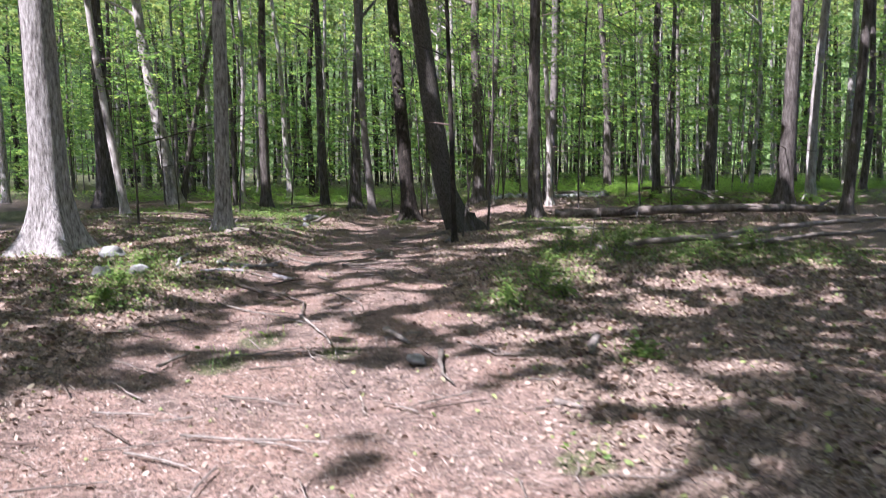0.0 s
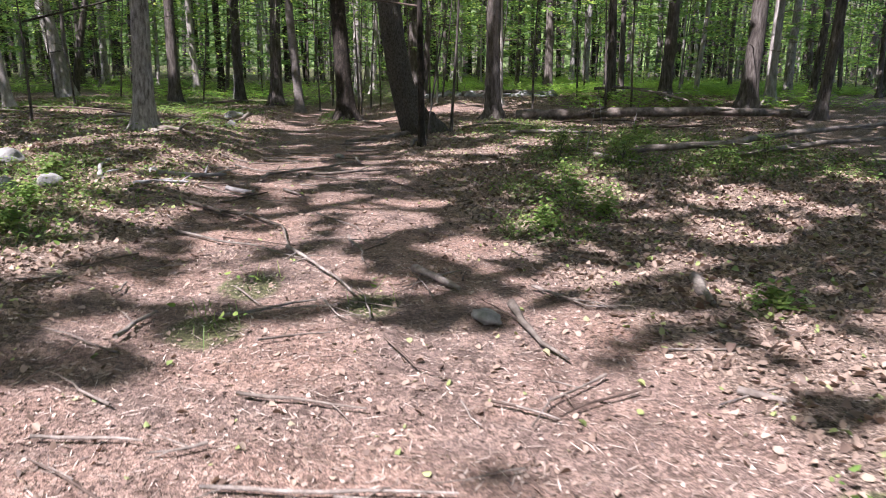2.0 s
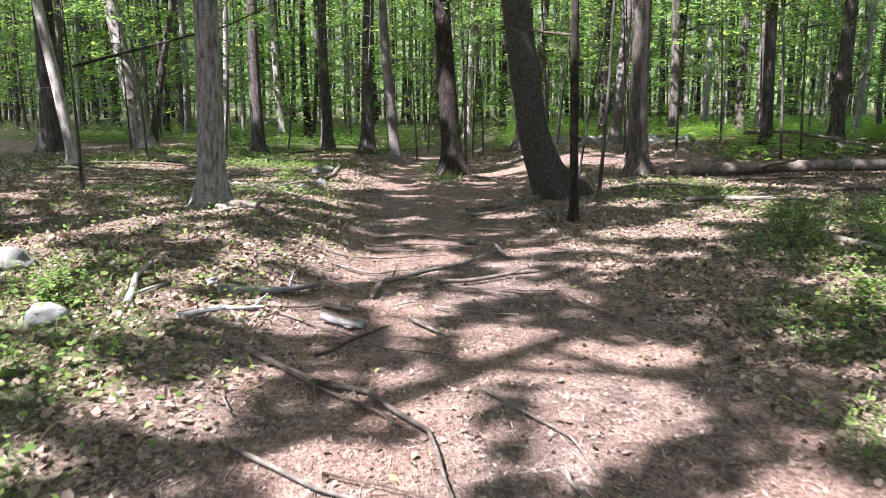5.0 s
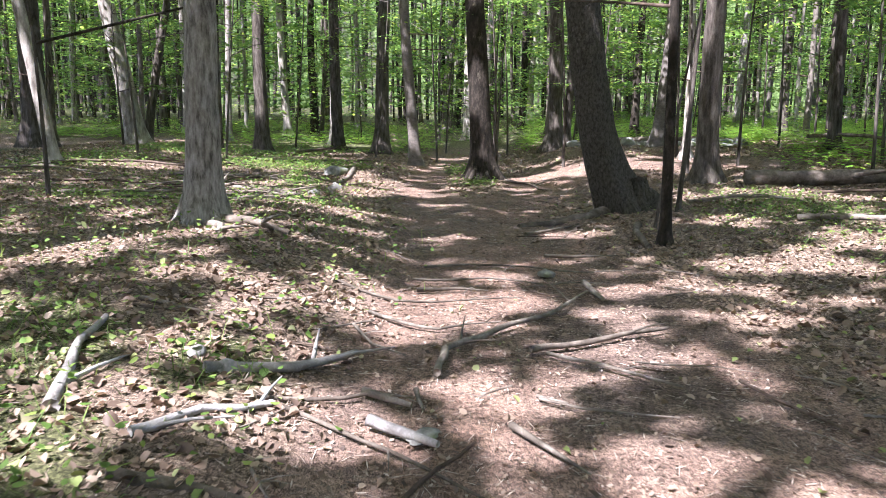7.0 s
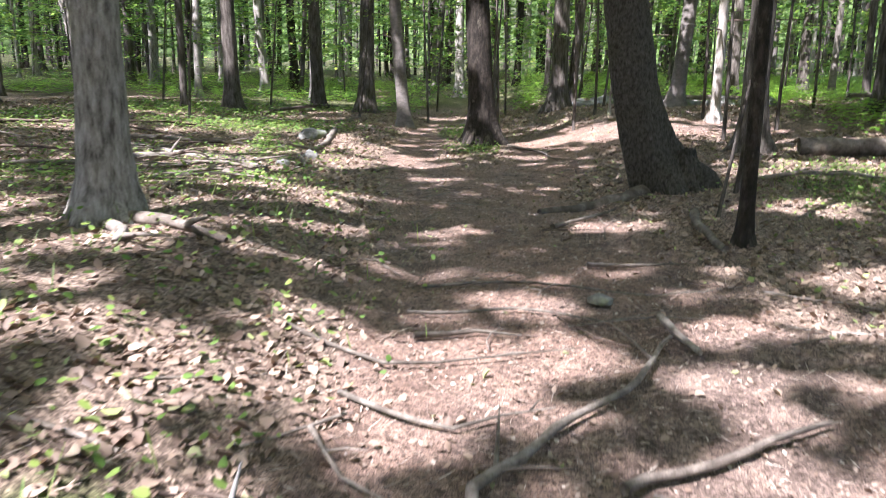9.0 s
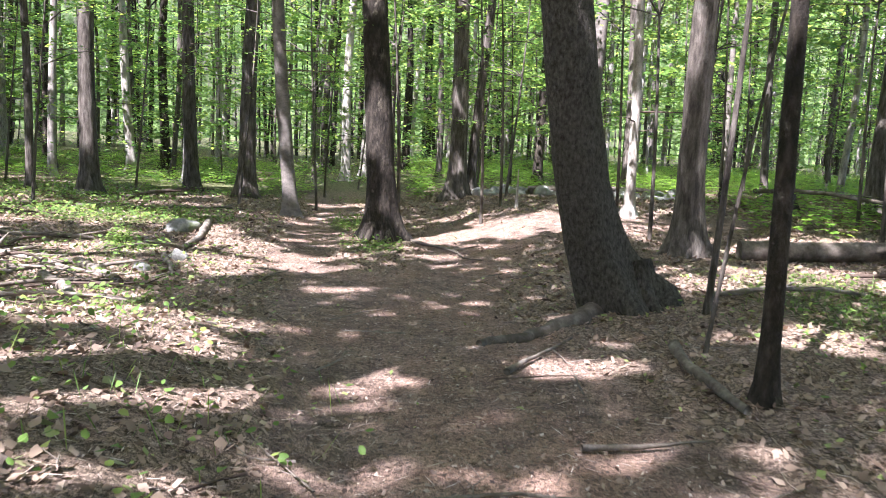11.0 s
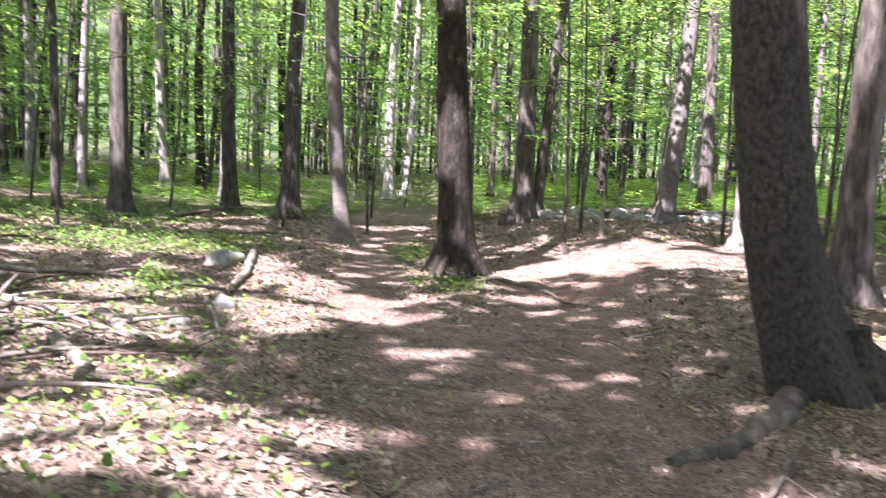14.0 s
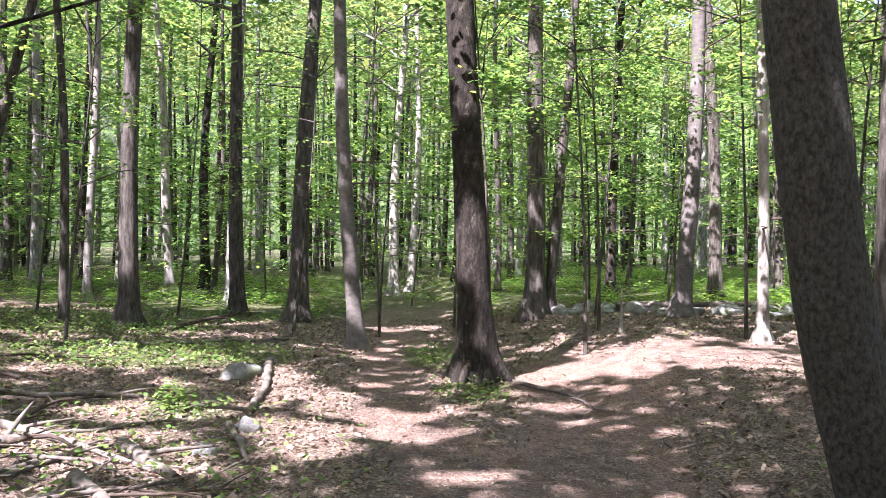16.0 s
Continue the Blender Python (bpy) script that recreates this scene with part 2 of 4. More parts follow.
MAIN_TRAIL = [(0.1, -6, 1.8), (-0.5, 2.5, 1.95), (-0.85, 6.5, 1.9), (-1.1, 9.8, 1.5), (-1.2, 13.0, 1.25), (-1.3, 16.5, 1.1), (-1.5, 19.0, 1.0)]
LEFT_TRAIL = [(-1.5, 18.5, 0.8), (-2.25, 21.5, 0.42), (-2.0, 25.0, 0.42), (-1.4, 29.5, 0.5), (-2.6, 36.0, 0.5), (-4.6, 46.0, 0.5)]
RIGHT_TRAIL = [(-1.2, 18.5, 0.8), (-0.1, 21.5, 0.7), (0.9, 24.3, 1.2), (2.6, 23.6, 1.0), (5.0, 23.4, 0.6)]


def trail_share(x, y):
    """1 on the trodden trails, 0 well away from them."""
    best = np.zeros_like(x)
    for line in (MAIN_TRAIL, LEFT_TRAIL, RIGHT_TRAIL):
        for (ax, ay, aw), (bx, by, bw) in zip(line, line[1:]):
            u = np.clip(((x - ax) * (bx - ax) + (y - ay) * (by - ay)) / ((bx - ax) ** 2 + (by - ay) ** 2), 0, 1)
            d = np.hypot(x - ax - u * (bx - ax), y - ay - u * (by - ay)) / (aw + u * (bw - aw))
            best = np.maximum(best, 1 - step(0.72, 1.18, d))
    return best


# green patches: x, y, radius across, radius along
GREEN_NEAR = [(-3.48, 8.2, 0.62, 0.56), (-3.72, 9.73, 0.78, 1.34), (-4.46, 11.36, 1.12, 1.12), (1.1, 8.85, 0.56, 0.67), (1.69, 10.7, 0.9, 1.01), (2.74, 13.02, 1.23, 1.46), (4.49, 12.49, 1.46, 1.34), (4.43, 15.29, 2.02, 1.34), (1.93, 6.37, 0.18, 0.22), (-1.46, 7.18, 0.25, 0.34), (-0.61, 6.76, 0.22, 0.34), (1.2, 4.07, 0.22, 0.22), (-1.61, 6.28, 0.28, 0.34)]
GREEN_FAR = [(-3.6, 18.0, 0.3, 0.4), (-4.3, 21.6, 0.5, 0.5), (-6.6, 18.4, 1.0, 1.0), (-5.6, 25.5, 2.5, 1.6), (-8.0, 29.5, 3.0, 2.5), (-1.2, 22.9, 0.5, 0.8), (-1.3, 26.0, 0.5, 1.6), (2.6, 17.4, 1.0, 1.5), (-3.0, 11.4, 0.35, 0.5), (8.0, 36.0, 9.0, 5.5), (6.0, 13.0, 2.0, 2.0), (-5.5, 36.0, 4.0, 5.0), (-11.5, 24.0, 3.5, 4.0)]


# thinly scattered seedlings
GREEN_THIN = [(-4.2, 14.5, 2.2, 3.8), (-5.5, 19.5, 2.8, 2.8), (2.6, 16.5, 1.6, 2.6), (-3.6, 10.2, 1.3, 2.6), (-6.5, 11.0, 2.0, 3.0)]


def green_share(x, y):
    best = np.zeros_like(x)
    for cx, cy, rx, ry in GREEN_NEAR + GREEN_FAR:
        best = np.maximum(best, 1 - step(0.55, 1.25, np.hypot((x - cx) / rx, (y - cy) / ry)))
    for cx, cy, rx, ry in GREEN_THIN:
        best = np.maximum(best, 0.38 * (1 - step(0.6, 1.25, np.hypot((x - cx) / rx, (y - cy) / ry))))
    return np.maximum(best, 0.9 * step(31, 40, y) * (1 - trail_share(x, y)))


# ---------------------------------------------------------------- ground
def axis(lo, hi, fine, reach, grow=1.13):
    mid = np.arange(lo, hi + fine / 2, fine)
    out, d, far = [], fine, 0.0
    while far < reach:
        d *= grow
        far += d
        out.append(far)
    out = np.array(out)
    return np.concatenate([lo - out[::-1], mid, hi + out])


def build_ground():
    xs, ys = axis(-5.5, 4.5, 0.07, 420), axis(1.5, 26.5, 0.08, 420)
    gx, gy = np.meshgrid(xs, ys)
    x, y = gx.ravel(), gy.ravel()
    z = lay(x, y) + ripple(x, y)
    trail = trail_share(x, y)
    z = z - 0.03 * trail + 0.012 * (1 - trail) * np.sin(11 * x + 5 * np.sin(3 * y)) * np.sin(9 * y)
    nx, ny = len(xs), len(ys)
    i = (np.arange(ny - 1)[:, None] * nx + np.arange(nx - 1)[None, :]).ravel()
    me = fast_mesh("ground", np.stack([x, y, z], 1), np.stack([i, i + 1, i + nx + 1, i + nx], 1), GROUND)
    for name, values in (("trail", trail), ("green", green_share(x, y))):
        me.attributes.new(name, "FLOAT", "POINT").data.foreach_set("value", values.astype(np.float32))
    me.shade_smooth()
    return tagged(new("ground", me), "woodland floor with a reddish earth trail and leaf litter", "ground", kind="structure")


build_ground()


def build_backdrop():
    verts, faces, n = [], [], 96
    for k in range(n):
        a = 2 * math.pi * k / n
        for z in (-3, 34 + 3 * math.sin(5 * a) + 2 * math.sin(13 * a + 1)):
            verts.append((115 * math.cos(a), 15 + 115 * math.sin(a), z))
    for k in range(n):
        a, b = 2 * k, 2 * ((k + 1) % n)
        faces.append((a, b, b + 1, a + 1))
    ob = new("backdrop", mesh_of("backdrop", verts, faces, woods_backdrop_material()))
    return tagged(ob, "distant green woods closing the view all round, faintly self-lit", "backdrop", kind="structure")


build_backdrop()


# ---------------------------------------------------------------- leaves
def leaf_cloud(name, centre, along, across, fold, material, simple=False):
    """Kite-shaped leaves of two quads folded on the midrib. All arguments are (n, 3) arrays but fold, (n,)."""
    n = len(centre)
    if simple:
        verts = np.stack([centre - along * 0.5, centre + across * 0.5 - along * 0.08, centre + along * 0.5, centre - across * 0.5 - along * 0.08], 1).reshape(-1, 3)
        return fast_mesh(name, verts, np.arange(4 * n).reshape(-1, 4), material)
    up = np.cross(along, across)
    up /= np.linalg.norm(up, axis=1, keepdims=True) + 1e-9
    lift = up * (fold * np.linalg.norm(across, axis=1))[:, None]
    tail, tip = centre - along * 0.5, centre + along * 0.5
    left, right = centre - across * 0.5 + lift, centre + across * 0.5 + lift
    left2, right2 = left + along * 0.28, right + along * 0.28
    left, right = left - along * 0.12, right - along * 0.12
    verts = np.stack([tail, left, left2, tip, right2, right], 1).reshape(-1, 3)
    o = np.arange(n)[:, None] * 6
    quads = np.concatenate([o + np.array([[0, 3, 2, 1]]), o + np.array([[0, 5, 4, 3]])], 0)
    return fast_mesh(name, verts, quads, material)


def unit(a):
    return a / (np.linalg.norm(a, axis=1, keepdims=True) + 1e-9)


def flat_leaves(pos, size, tilt):
    """Along and across vectors for leaves that lie about level."""
    n = len(pos)
    a = rng.uniform(0, 2 * np.pi, n)
    along = np.stack([np.cos(a), np.sin(a), rng.normal(0, tilt, n)], 1)
    side = np.stack([-np.sin(a), np.cos(a), rng.normal(0, tilt, n)], 1)
    return unit(along) * size[:, None], unit(side) * (size * rng.uniform(0.5, 0.8, n))[:, None]


# ---------------------------------------------------------------- trees
def tube(points, radii, segments=10, wobble=0.0, lobes=None):
    """Corners and faces of a closed tube along points. lobes(angle, k) scales the radius."""
    verts, faces = [], []
    pts = [Vector(p) for p in points]
    for k, p in enumerate(pts):
        d = (pts[min(k + 1, len(pts) - 1)] - pts[max(k - 1, 0)]).normalized()
        ref = Vector((0, 0, 1)) if abs(d.z) < 0.9 else Vector((1, 0, 0))
        u = d.cross(ref).normalized()
        w = d.cross(u)
        for s in range(segments):
            a = 2 * math.pi * s / segments
            r = radii[k] * (1 + wobble * (noise.noise((p * 4.0) + Vector((math.cos(a), math.sin(a), 0)) * 1.5)))
            if lobes:
                r *= lobes(a, k)
            verts.append(p + (u * math.cos(a) + w * math.sin(a)) * r)
    for k in range(len(pts) - 1):
        for s in range(segments):
            a, b = k * segments + s, k * segments + (s + 1) % segments
            faces.append((a, b, b + segments, a + segments))
    faces.append(tuple(range(segments)))
    faces.append(tuple(reversed(range((len(pts) - 1) * segments, len(pts) * segments))))
    return verts, faces


TREES = []  # (empty, x, y, height)


def trunk_line(height, lean, bend, seed, steps):
    r = random.Random(seed)
    ph = r.uniform(0, 6.28)
    out = []
    for k in range(steps + 1):
        u = (k / steps) ** 1.7
        z = -0.25 + u * (height + 0.25)
        zz = max(z, 0)
        out.append((lean[0] * zz + bend * (math.sin(zz * 0.55 + ph) - math.sin(ph)), lean[1] * zz + bend * 0.6 * (math.sin(zz * 0.47 + ph * 2) - math.sin(ph * 2)), z))
    return out


def tree(x, y, dia, lean=(0.0, 0.0), bark=None, label="", height=16.0, flare=0.55, bend=0.05, dead=0, limbs=4, seed=0, segments=18, steps=26, category="tree", name="tree", sweep=0.0, roots=0, spread=0.8):
    """A forest tree: flared trunk, bare dead twigs low down, living limbs high up. Its crown is added later."""
    r = random.Random(seed * 31 + 5)
    bark = bark or BARK_BROWN
    base = tagged(new(name), label or "slender brown-barked forest tree rising from leaf litter", category, "forest trees")
    base.location = (x, y, floor_at(x, y) - 0.02)
    line = [(a + sweep * math.exp(-max(c, 0) / 0.6), b, c) for a, b, c in trunk_line(height, lean, bend, seed, steps)]
    nl, ph = r.choice((4, 5, 6)), r.uniform(0, 6.28)
    radii = [dia / 2 * (1 - 0.75 * max(p[2], 0) / height) * (1 + flare * math.exp(-max(p[2], -0.1) / (0.55 * dia + 0.06))) for p in line]

    def lobes(a, k):
        e = math.exp(-max(line[k][2], 0) / (0.9 * dia + 0.05))
        return 1 + 0.30 * flare / 0.55 * e * max(math.cos(nl * a + ph + 0.6 * math.sin(a)), -0.4) + 0.04 * math.sin(2 * a + ph)

    v, f = tube(line, radii, segments, 0.06, lobes)
    part("trunk", mesh_of("trunk", v, f, bark), base)
    for k in range(roots):
        a = 6.28 * (k + r.uniform(-0.25, 0.25)) / roots + ph
        long, turn, top = spread * r.uniform(0.55, 1.1), r.uniform(-0.6, 0.6), dia * r.uniform(0.55, 0.95)
        pts, rad = [], []
        for j in range(9):
            u = j / 8
            d = dia * 0.22 + long * u
            dx, dy = d * math.cos(a + turn * u) + sweep * 0.9, d * math.sin(a + turn * u)
            g = floor_at(x + dx, y + dy) - base.location.z
            pts.append((dx, dy, g + top * (1 - u) ** 3.2 - 0.02 - 0.05 * u))
            rad.append(dia * (0.17 * (1 - u) ** 1.3 + 0.045))
        v, f = tube(pts, rad, 10, 0.22)
        part("root", mesh_of("root", v, f, bark), base)

    def point(z):
        for p, q in zip(line, line[1:]):
            if q[2] >= z:
                u = (z - p[2]) / (q[2] - p[2])
                return Vector(p).lerp(Vector(q), u)
        return Vector(line[-1])

    for k in range(limbs + dead):
        low = k >= limbs
        z = r.uniform(1.6, 6.5) if low else height * r.uniform(0.4, 0.92)
        a = r.uniform(0, 6.28)
        p = point(z)
        long = r.uniform(0.7, 2.0) if low else height * r.uniform(0.12, 0.24)
        rise = r.uniform(-0.15, 0.25) if low else r.uniform(0.35, 0.9)
        thick = 0.012 + 0.01 * r.random() if low else dia * 0.16
        pts = [p + Vector((math.cos(a + 0.25 * math.sin(3 * u)) * long * u, math.sin(a + 0.25 * math.sin(3 * u)) * long * u, rise * long * u * (1 - 0.3 * u))) for u in (0, 0.25, 0.5, 0.75, 1)]
        v, f = tube(pts, [thick * (1 - 0.8 * u) for u in (0, 0.25, 0.5, 0.75, 1)], 6, 0.05)
        part("dead_twig" if low else "limb", mesh_of("limb", v, f, DARK_WOOD if low else bark), base, "bare dead twig" if low else "")
    TREES.append((base, x, y, height))
    return base


tree(-6.16, 12.40, 0.60, (-0.01, 0), BARK_GREY, "thick pale grey furrowed trunk with a broad flared foot", 19, 0.85, 0.02, 0, 6, 1, 30, 34, roots=6, spread=0.8)
tree(-4.0, 14.55, 0.31, (0.01, 0), BARK_GREY, "straight pale grey-brown tree with roots bared at its foot", 17, 0.6, 0.02, 1, 5, 2, 26, 32, roots=7, spread=0.45)
tree(0.3, 18.1, 0.49, (-0.123, 0.0), BARK_BEECH, "large dark grey tree with rough scaly foot and spreading roots", 20, 0.6, 0.02, 0, 6, 3, 40, 48, sweep=0.46, roots=5, spread=0.55)
tree(-0.95, 23.8, 0.44, (-0.06, 0), BARK_DARK, "dark mossy blotched trunk standing where the trail forks", 18, 0.7, 0.03, 2, 5, 4, 28, 36, roots=7, spread=0.75)
tree(2.6, 20.6, 0.36, (-0.02, 0), BARK_BROWN, "brown tree with pale scarred patches and a flared foot", 17, 0.7, 0.05, 1, 5, 5, 24, 32, roots=5, spread=0.5)
for args in [(-12.22, 27.97, 0.62, (-0.03, 0), BARK_BROWN, 6), (-9.51, 23.17, 0.26, (-0.12, 0), BARK_PALE, 7), (-10.75, 30.83, 0.52, (-0.14, 0), BARK_PALE, 8), (-6.75, 29.5, 0.37, (0.0, 0), BARK_BROWN, 9),
             (-5.1, 33.2, 0.36, (-0.035, 0), BARK_BROWN, 10), (-3.6, 31.7, 0.45, (0.03, 0), BARK_BROWN, 11), (-2.42, 27.1, 0.28, (-0.07, 0), BARK_SMOOTH, 12), (9.91, 22.34, 0.48, (0.05, 0), BARK_BROWN, 13)]:
    px, py, pd, pl, pb, ps = args
    tree(px, py, pd, pl, pb, {"pale_bark": "leaning pale-barked tree among the forest trunks", "smooth_beech_bark": "slender leaning smooth-barked tree beside the narrow path"}.get(pb.name, "straight brown forest tree with a slightly flared foot"), 17, 0.6, 0.06, 10 if ps == 11 else 4, 5, ps)
for args in [(10.28, 19.45, 0.28, (0.06, 0), BARK_BROWN, 14), (8.49, 24.67, 0.36, (0.01, 0), BARK_BROWN, 15), (7.01, 25.19, 0.27, (0.0, 0), BARK_BROWN, 16), (11.30, 23.71, 0.3, (0.03, 0), BARK_PALE, 17),
             (1.35, 29.6, 0.40, (0.0, 0), BARK_BROWN, 18), (1.72, 29.75, 0.24, (0.04, 0), BARK_BROWN, 19), (3.75, 27.75, 0.34, (0.03, 0), BARK_SMOOTH, 20), (3.44, 24.4, 0.17, (-0.02, 0), BARK_PALE, 21)]:
    px, py, pd, pl, pb, ps = args
    tree(px, py, pd, pl, pb, {"pale_bark": "thin pale-barked tree catching the sunlight", "smooth_beech_bark": "smooth tan tree with roots spread over the bank"}.get(pb.name, "brown forest tree standing in leaf litter"), 17, 0.7, 0.07, 3, 5, ps)
for args in [(6.8, 32.3, 0.32, (-0.05, 0), BARK_BROWN, 22), (-7.9, 29.3, 0.17, (-0.05, 0), BARK_BROWN, 23), (-9.1, 34.9, 0.22, (0.0, 0), BARK_PALE, 24), (-0.55, 42.5, 0.38, (0.02, 0), BARK_PALE, 25),
             (0.25, 44.0, 0.33, (0.0, 0), BARK_PALE, 26), (-8.0, 40.0, 0.32, (-0.08, 0), BARK_PALE, 27), (2.28, 37.5, 0.2, (-0.02, 0), BARK_BROWN, 28), (-10.6, 31.2, 0.26, (0.2, 0), BARK_BROWN, 29)]:
    px, py, pd, pl, pb, ps = args
    tree(px, py, pd, pl, pb, "pale forest trunk further back among the trees" if pb is BARK_PALE else "brown forest trunk further back among the trees", 17, 0.6, 0.08, 3, 5, ps)
tree(0.44, 15.42, 0.12, (-0.03, 0), BARK_DARK, "thin dark young tree with a rough stem", 9, 0.5, 0.012, 3, 3, 31, 14, 26, "young tree", "young_tree")
tree(1.2, 17.5, 0.065, (0.03, 0), BARK_BROWN, "very thin upright sapling beside the large beech", 6, 0.3, 0.06, 0, 3, 32, 10, 20, "sapling", "sapling")
tree(0.62, 16.45, 0.035, (0.16, 0), BARK_BROWN, "leaning whip-thin sapling in the leaf litter", 4.5, 0.2, 0.08, 0, 3, 33, 8, 18, "sapling", "sapling")
# unseen trees added behind and beside the start of the walk, to shade the trail
for k, (px, py) in enumerate([(-5.5, -3.0), (4.2, -4.0), (7.5, 2.5), (-7.5, 4.0), (9.5, 8.5), (-11.0, 10.0), (12.0, 14.0), (-0.5, -9.0), (-12.5, 17.0)]):
    tree(px, py, 0.38 + 0.03 * (k % 4), (0.01 * (k % 3 - 1), 0), BARK_BROWN if k % 2 else BARK_GREY, "tall forest tree added out of view to shade the start of the trail", 18, 0.6, 0.04, 0, 6, 40 + k)

# ground sun patches, cut from the canopy: x, y, half width, half length
SUN_FIRST = [(-1.66, 3.82, 1.68, 1.18), (0.65, 3.95, 0.95, 1.01), (-2.85, 4.27, 0.67, 0.67)]
SUN_START = [(-0.68, 10.23, 0.27, 0.34), (-0.27, 9.47, 0.34, 0.47), (-0.72, 8.86, 0.2, 0.23), (0.19, 8.13, 0.38, 0.28), (0.81, 7.23, 0.24, 0.28), (0.15, 6.74, 0.09, 0.07), (-1.77, 8.41, 0.28, 0.34), (-1.6, 8.76, 0.26, 0.18), (-2.8, 7.92, 0.16, 0.26), (-1.19, 7.77, 0.25, 0.28), (-1.01, 7.12, 0.22, 0.35), (-1.83, 7.02, 0.18, 0.2), (-1.88, 7.46, 0.23, 0.15), (-0.58, 12.68, 0.14, 0.35), (1.89, 6.79, 0.1, 0.32), (1.59, 7.43, 0.15, 0.16), (0.79, 6.2, 0.36, 0.35), (-1.08, 6.04, 0.61, 0.36), (-2.32, 6.25, 0.18, 0.21), (-0.1, 5.96, 0.5, 0.25), (3.97, 10.73, 0.25, 0.31), (2.15, 10.92, 0.25, 0.4), (1.52, 14.37, 0.42, 0.26)]
SUN_NEAR = [(-0.76, 10.49, 0.34, 0.36), (-0.37, 9.74, 0.34, 0.5), (-0.72, 9.06, 0.2, 0.25), (0.19, 8.26, 0.3, 0.26), (-1.66, 8.67, 0.33, 0.28), (-1.89, 8.31, 0.22, 0.15), (-2.51, 9.64, 0.14, 0.15), (-2.83, 7.94, 0.27, 0.23), (-3.21, 8.37, 0.15, 0.24), (-2.06, 13.02, 0.38, 0.36), (-0.58, 13.0, 0.17, 0.25), (-1.58, 13.07, 0.12, 0.26), (-0.96, 11.97, 0.32, 0.19), (-1.46, 9.84, 0.15, 0.17), (1.54, 14.53, 0.31, 0.3), (2.33, 12.04, 0.16, 0.2), (3.29, 16.38, 0.25, 0.58), (-1.07, 8.01, 0.25, 0.15)]
SUN_MID = [(-2.93, 12.29, 0.15, 0.19), (-3.35, 11.62, 0.21, 0.24), (-2.72, 12.79, 0.19, 0.2), (-3.17, 13.0, 0.18, 0.18), (-2.22, 12.42, 0.25, 0.18), (-1.62, 12.73, 0.17, 0.33), (-1.93, 12.96, 0.14, 0.19), (-1.33, 14.0, 0.15, 0.29), (-1.16, 13.34, 0.14, 0.21), (-0.61, 12.94, 0.15, 0.26), (-0.87, 11.87, 0.16, 0.16), (-1.1, 11.6, 0.11, 0.08), (-1.58, 10.83, 0.13, 0.17), (-0.95, 10.72, 0.13, 0.08), (0.38, 13.58, 0.25, 0.16), (0.1, 13.89, 0.17, 0.14), (1.14, 14.4, 0.41, 0.42), (1.97, 14.94, 0.31, 0.18), (-2.72, 20.86, 0.86, 0.37), (-3.52, 23.21, 0.33, 0.89), (2.23, 23.45, 0.5, 0.64), (0.29, 24.06, 0.96, 0.58), (-0.25, 16.24, 0.42, 0.12)]
SUN_FAR = [(-3.3, 22.6, 0.5, 0.35), (-2.6, 21.7, 0.7, 0.3), (-2.2, 21.5, 0.3, 0.2), (0.8, 25.8, 0.5, 0.8), (1.6, 24.1, 0.9, 0.9), (2.7, 23.2, 0.6, 0.8), (4.0, 23.2, 0.7, 0.5), (-6.3, 24.1, 0.5, 0.25), (-4.3, 19.5, 0.5, 0.3), (-0.6, 22.0, 0.3, 0.15), (5.5, 21.8, 1.2, 0.5), (-5.2, 28.4, 1.0, 0.5), (-7.5, 27.5, 1.0, 0.6), (6.5, 30.0, 3.0, 2.0), (-1.4, 31.0, 0.7, 0.6), (3.6, 18.4, 0.6, 0.3)]
SUN_BACK = [(5.0, 34.0, 4.0, 2.0), (11.0, 35.0, 3.5, 2.5), (-6.0, 36.0, 2.5, 1.6), (-9.5, 33.0, 1.6, 1.2), (-3.2, 41.0, 1.5, 1.5), (2.5, 39.0, 2.0, 1.2)]
SUN_MORE = [(-3.3, 17.2, 0.6, 0.6), (-2.9, 16.6, 0.3, 0.3), (-4.2, 18.5, 0.4, 0.35), (-3.2, 20.3, 0.5, 0.5), (-4.6, 21.6, 0.5, 0.4), (-2.9, 22.3, 0.4, 0.4), (2.6, 6.1, 0.7, 0.12), (1.9, 7.6, 0.3, 0.15), (-5.2, 20.3, 0.7, 0.5), (-4.2, 17.0, 0.4, 0.3), (1.6, 16.6, 0.4, 0.3), (2.6, 15.4, 0.5, 0.35), (-1.9, 19.3, 0.3, 0.2)]
SUN_SIDES = [(-3.3, 8.2, 0.45, 0.5), (-2.9, 9.2, 0.3, 0.25), (-3.6, 9.7, 0.35, 0.3), (-4.2, 10.8, 0.4, 0.3), (-3.4, 10.5, 0.25, 0.2), (-4.8, 12.0, 0.5, 0.3), (2.2, 18.6, 0.6, 0.45), (3.2, 19.2, 0.8, 0.35), (3.8, 21.6, 0.8, 0.5), (-6.5, 25.5, 1.2, 0.6), (-8.0, 23.5, 1.0, 0.5), (-5.0, 24.6, 0.8, 0.4), (-2.6, 11.0, 0.45, 0.3), (-1.7, 11.2, 0.3, 0.25), (-3.3, 10.9, 0.35, 0.25), (2.9, 8.6, 0.5, 0.3), (3.8, 10.2, 0.6, 0.35), (1.9, 5.4, 0.5, 0.3), (-0.5, 5.15, 1.5, 0.45), (-1.9, 5.0, 0.6, 0.5), (1.0, 5.2, 0.5, 0.4)]
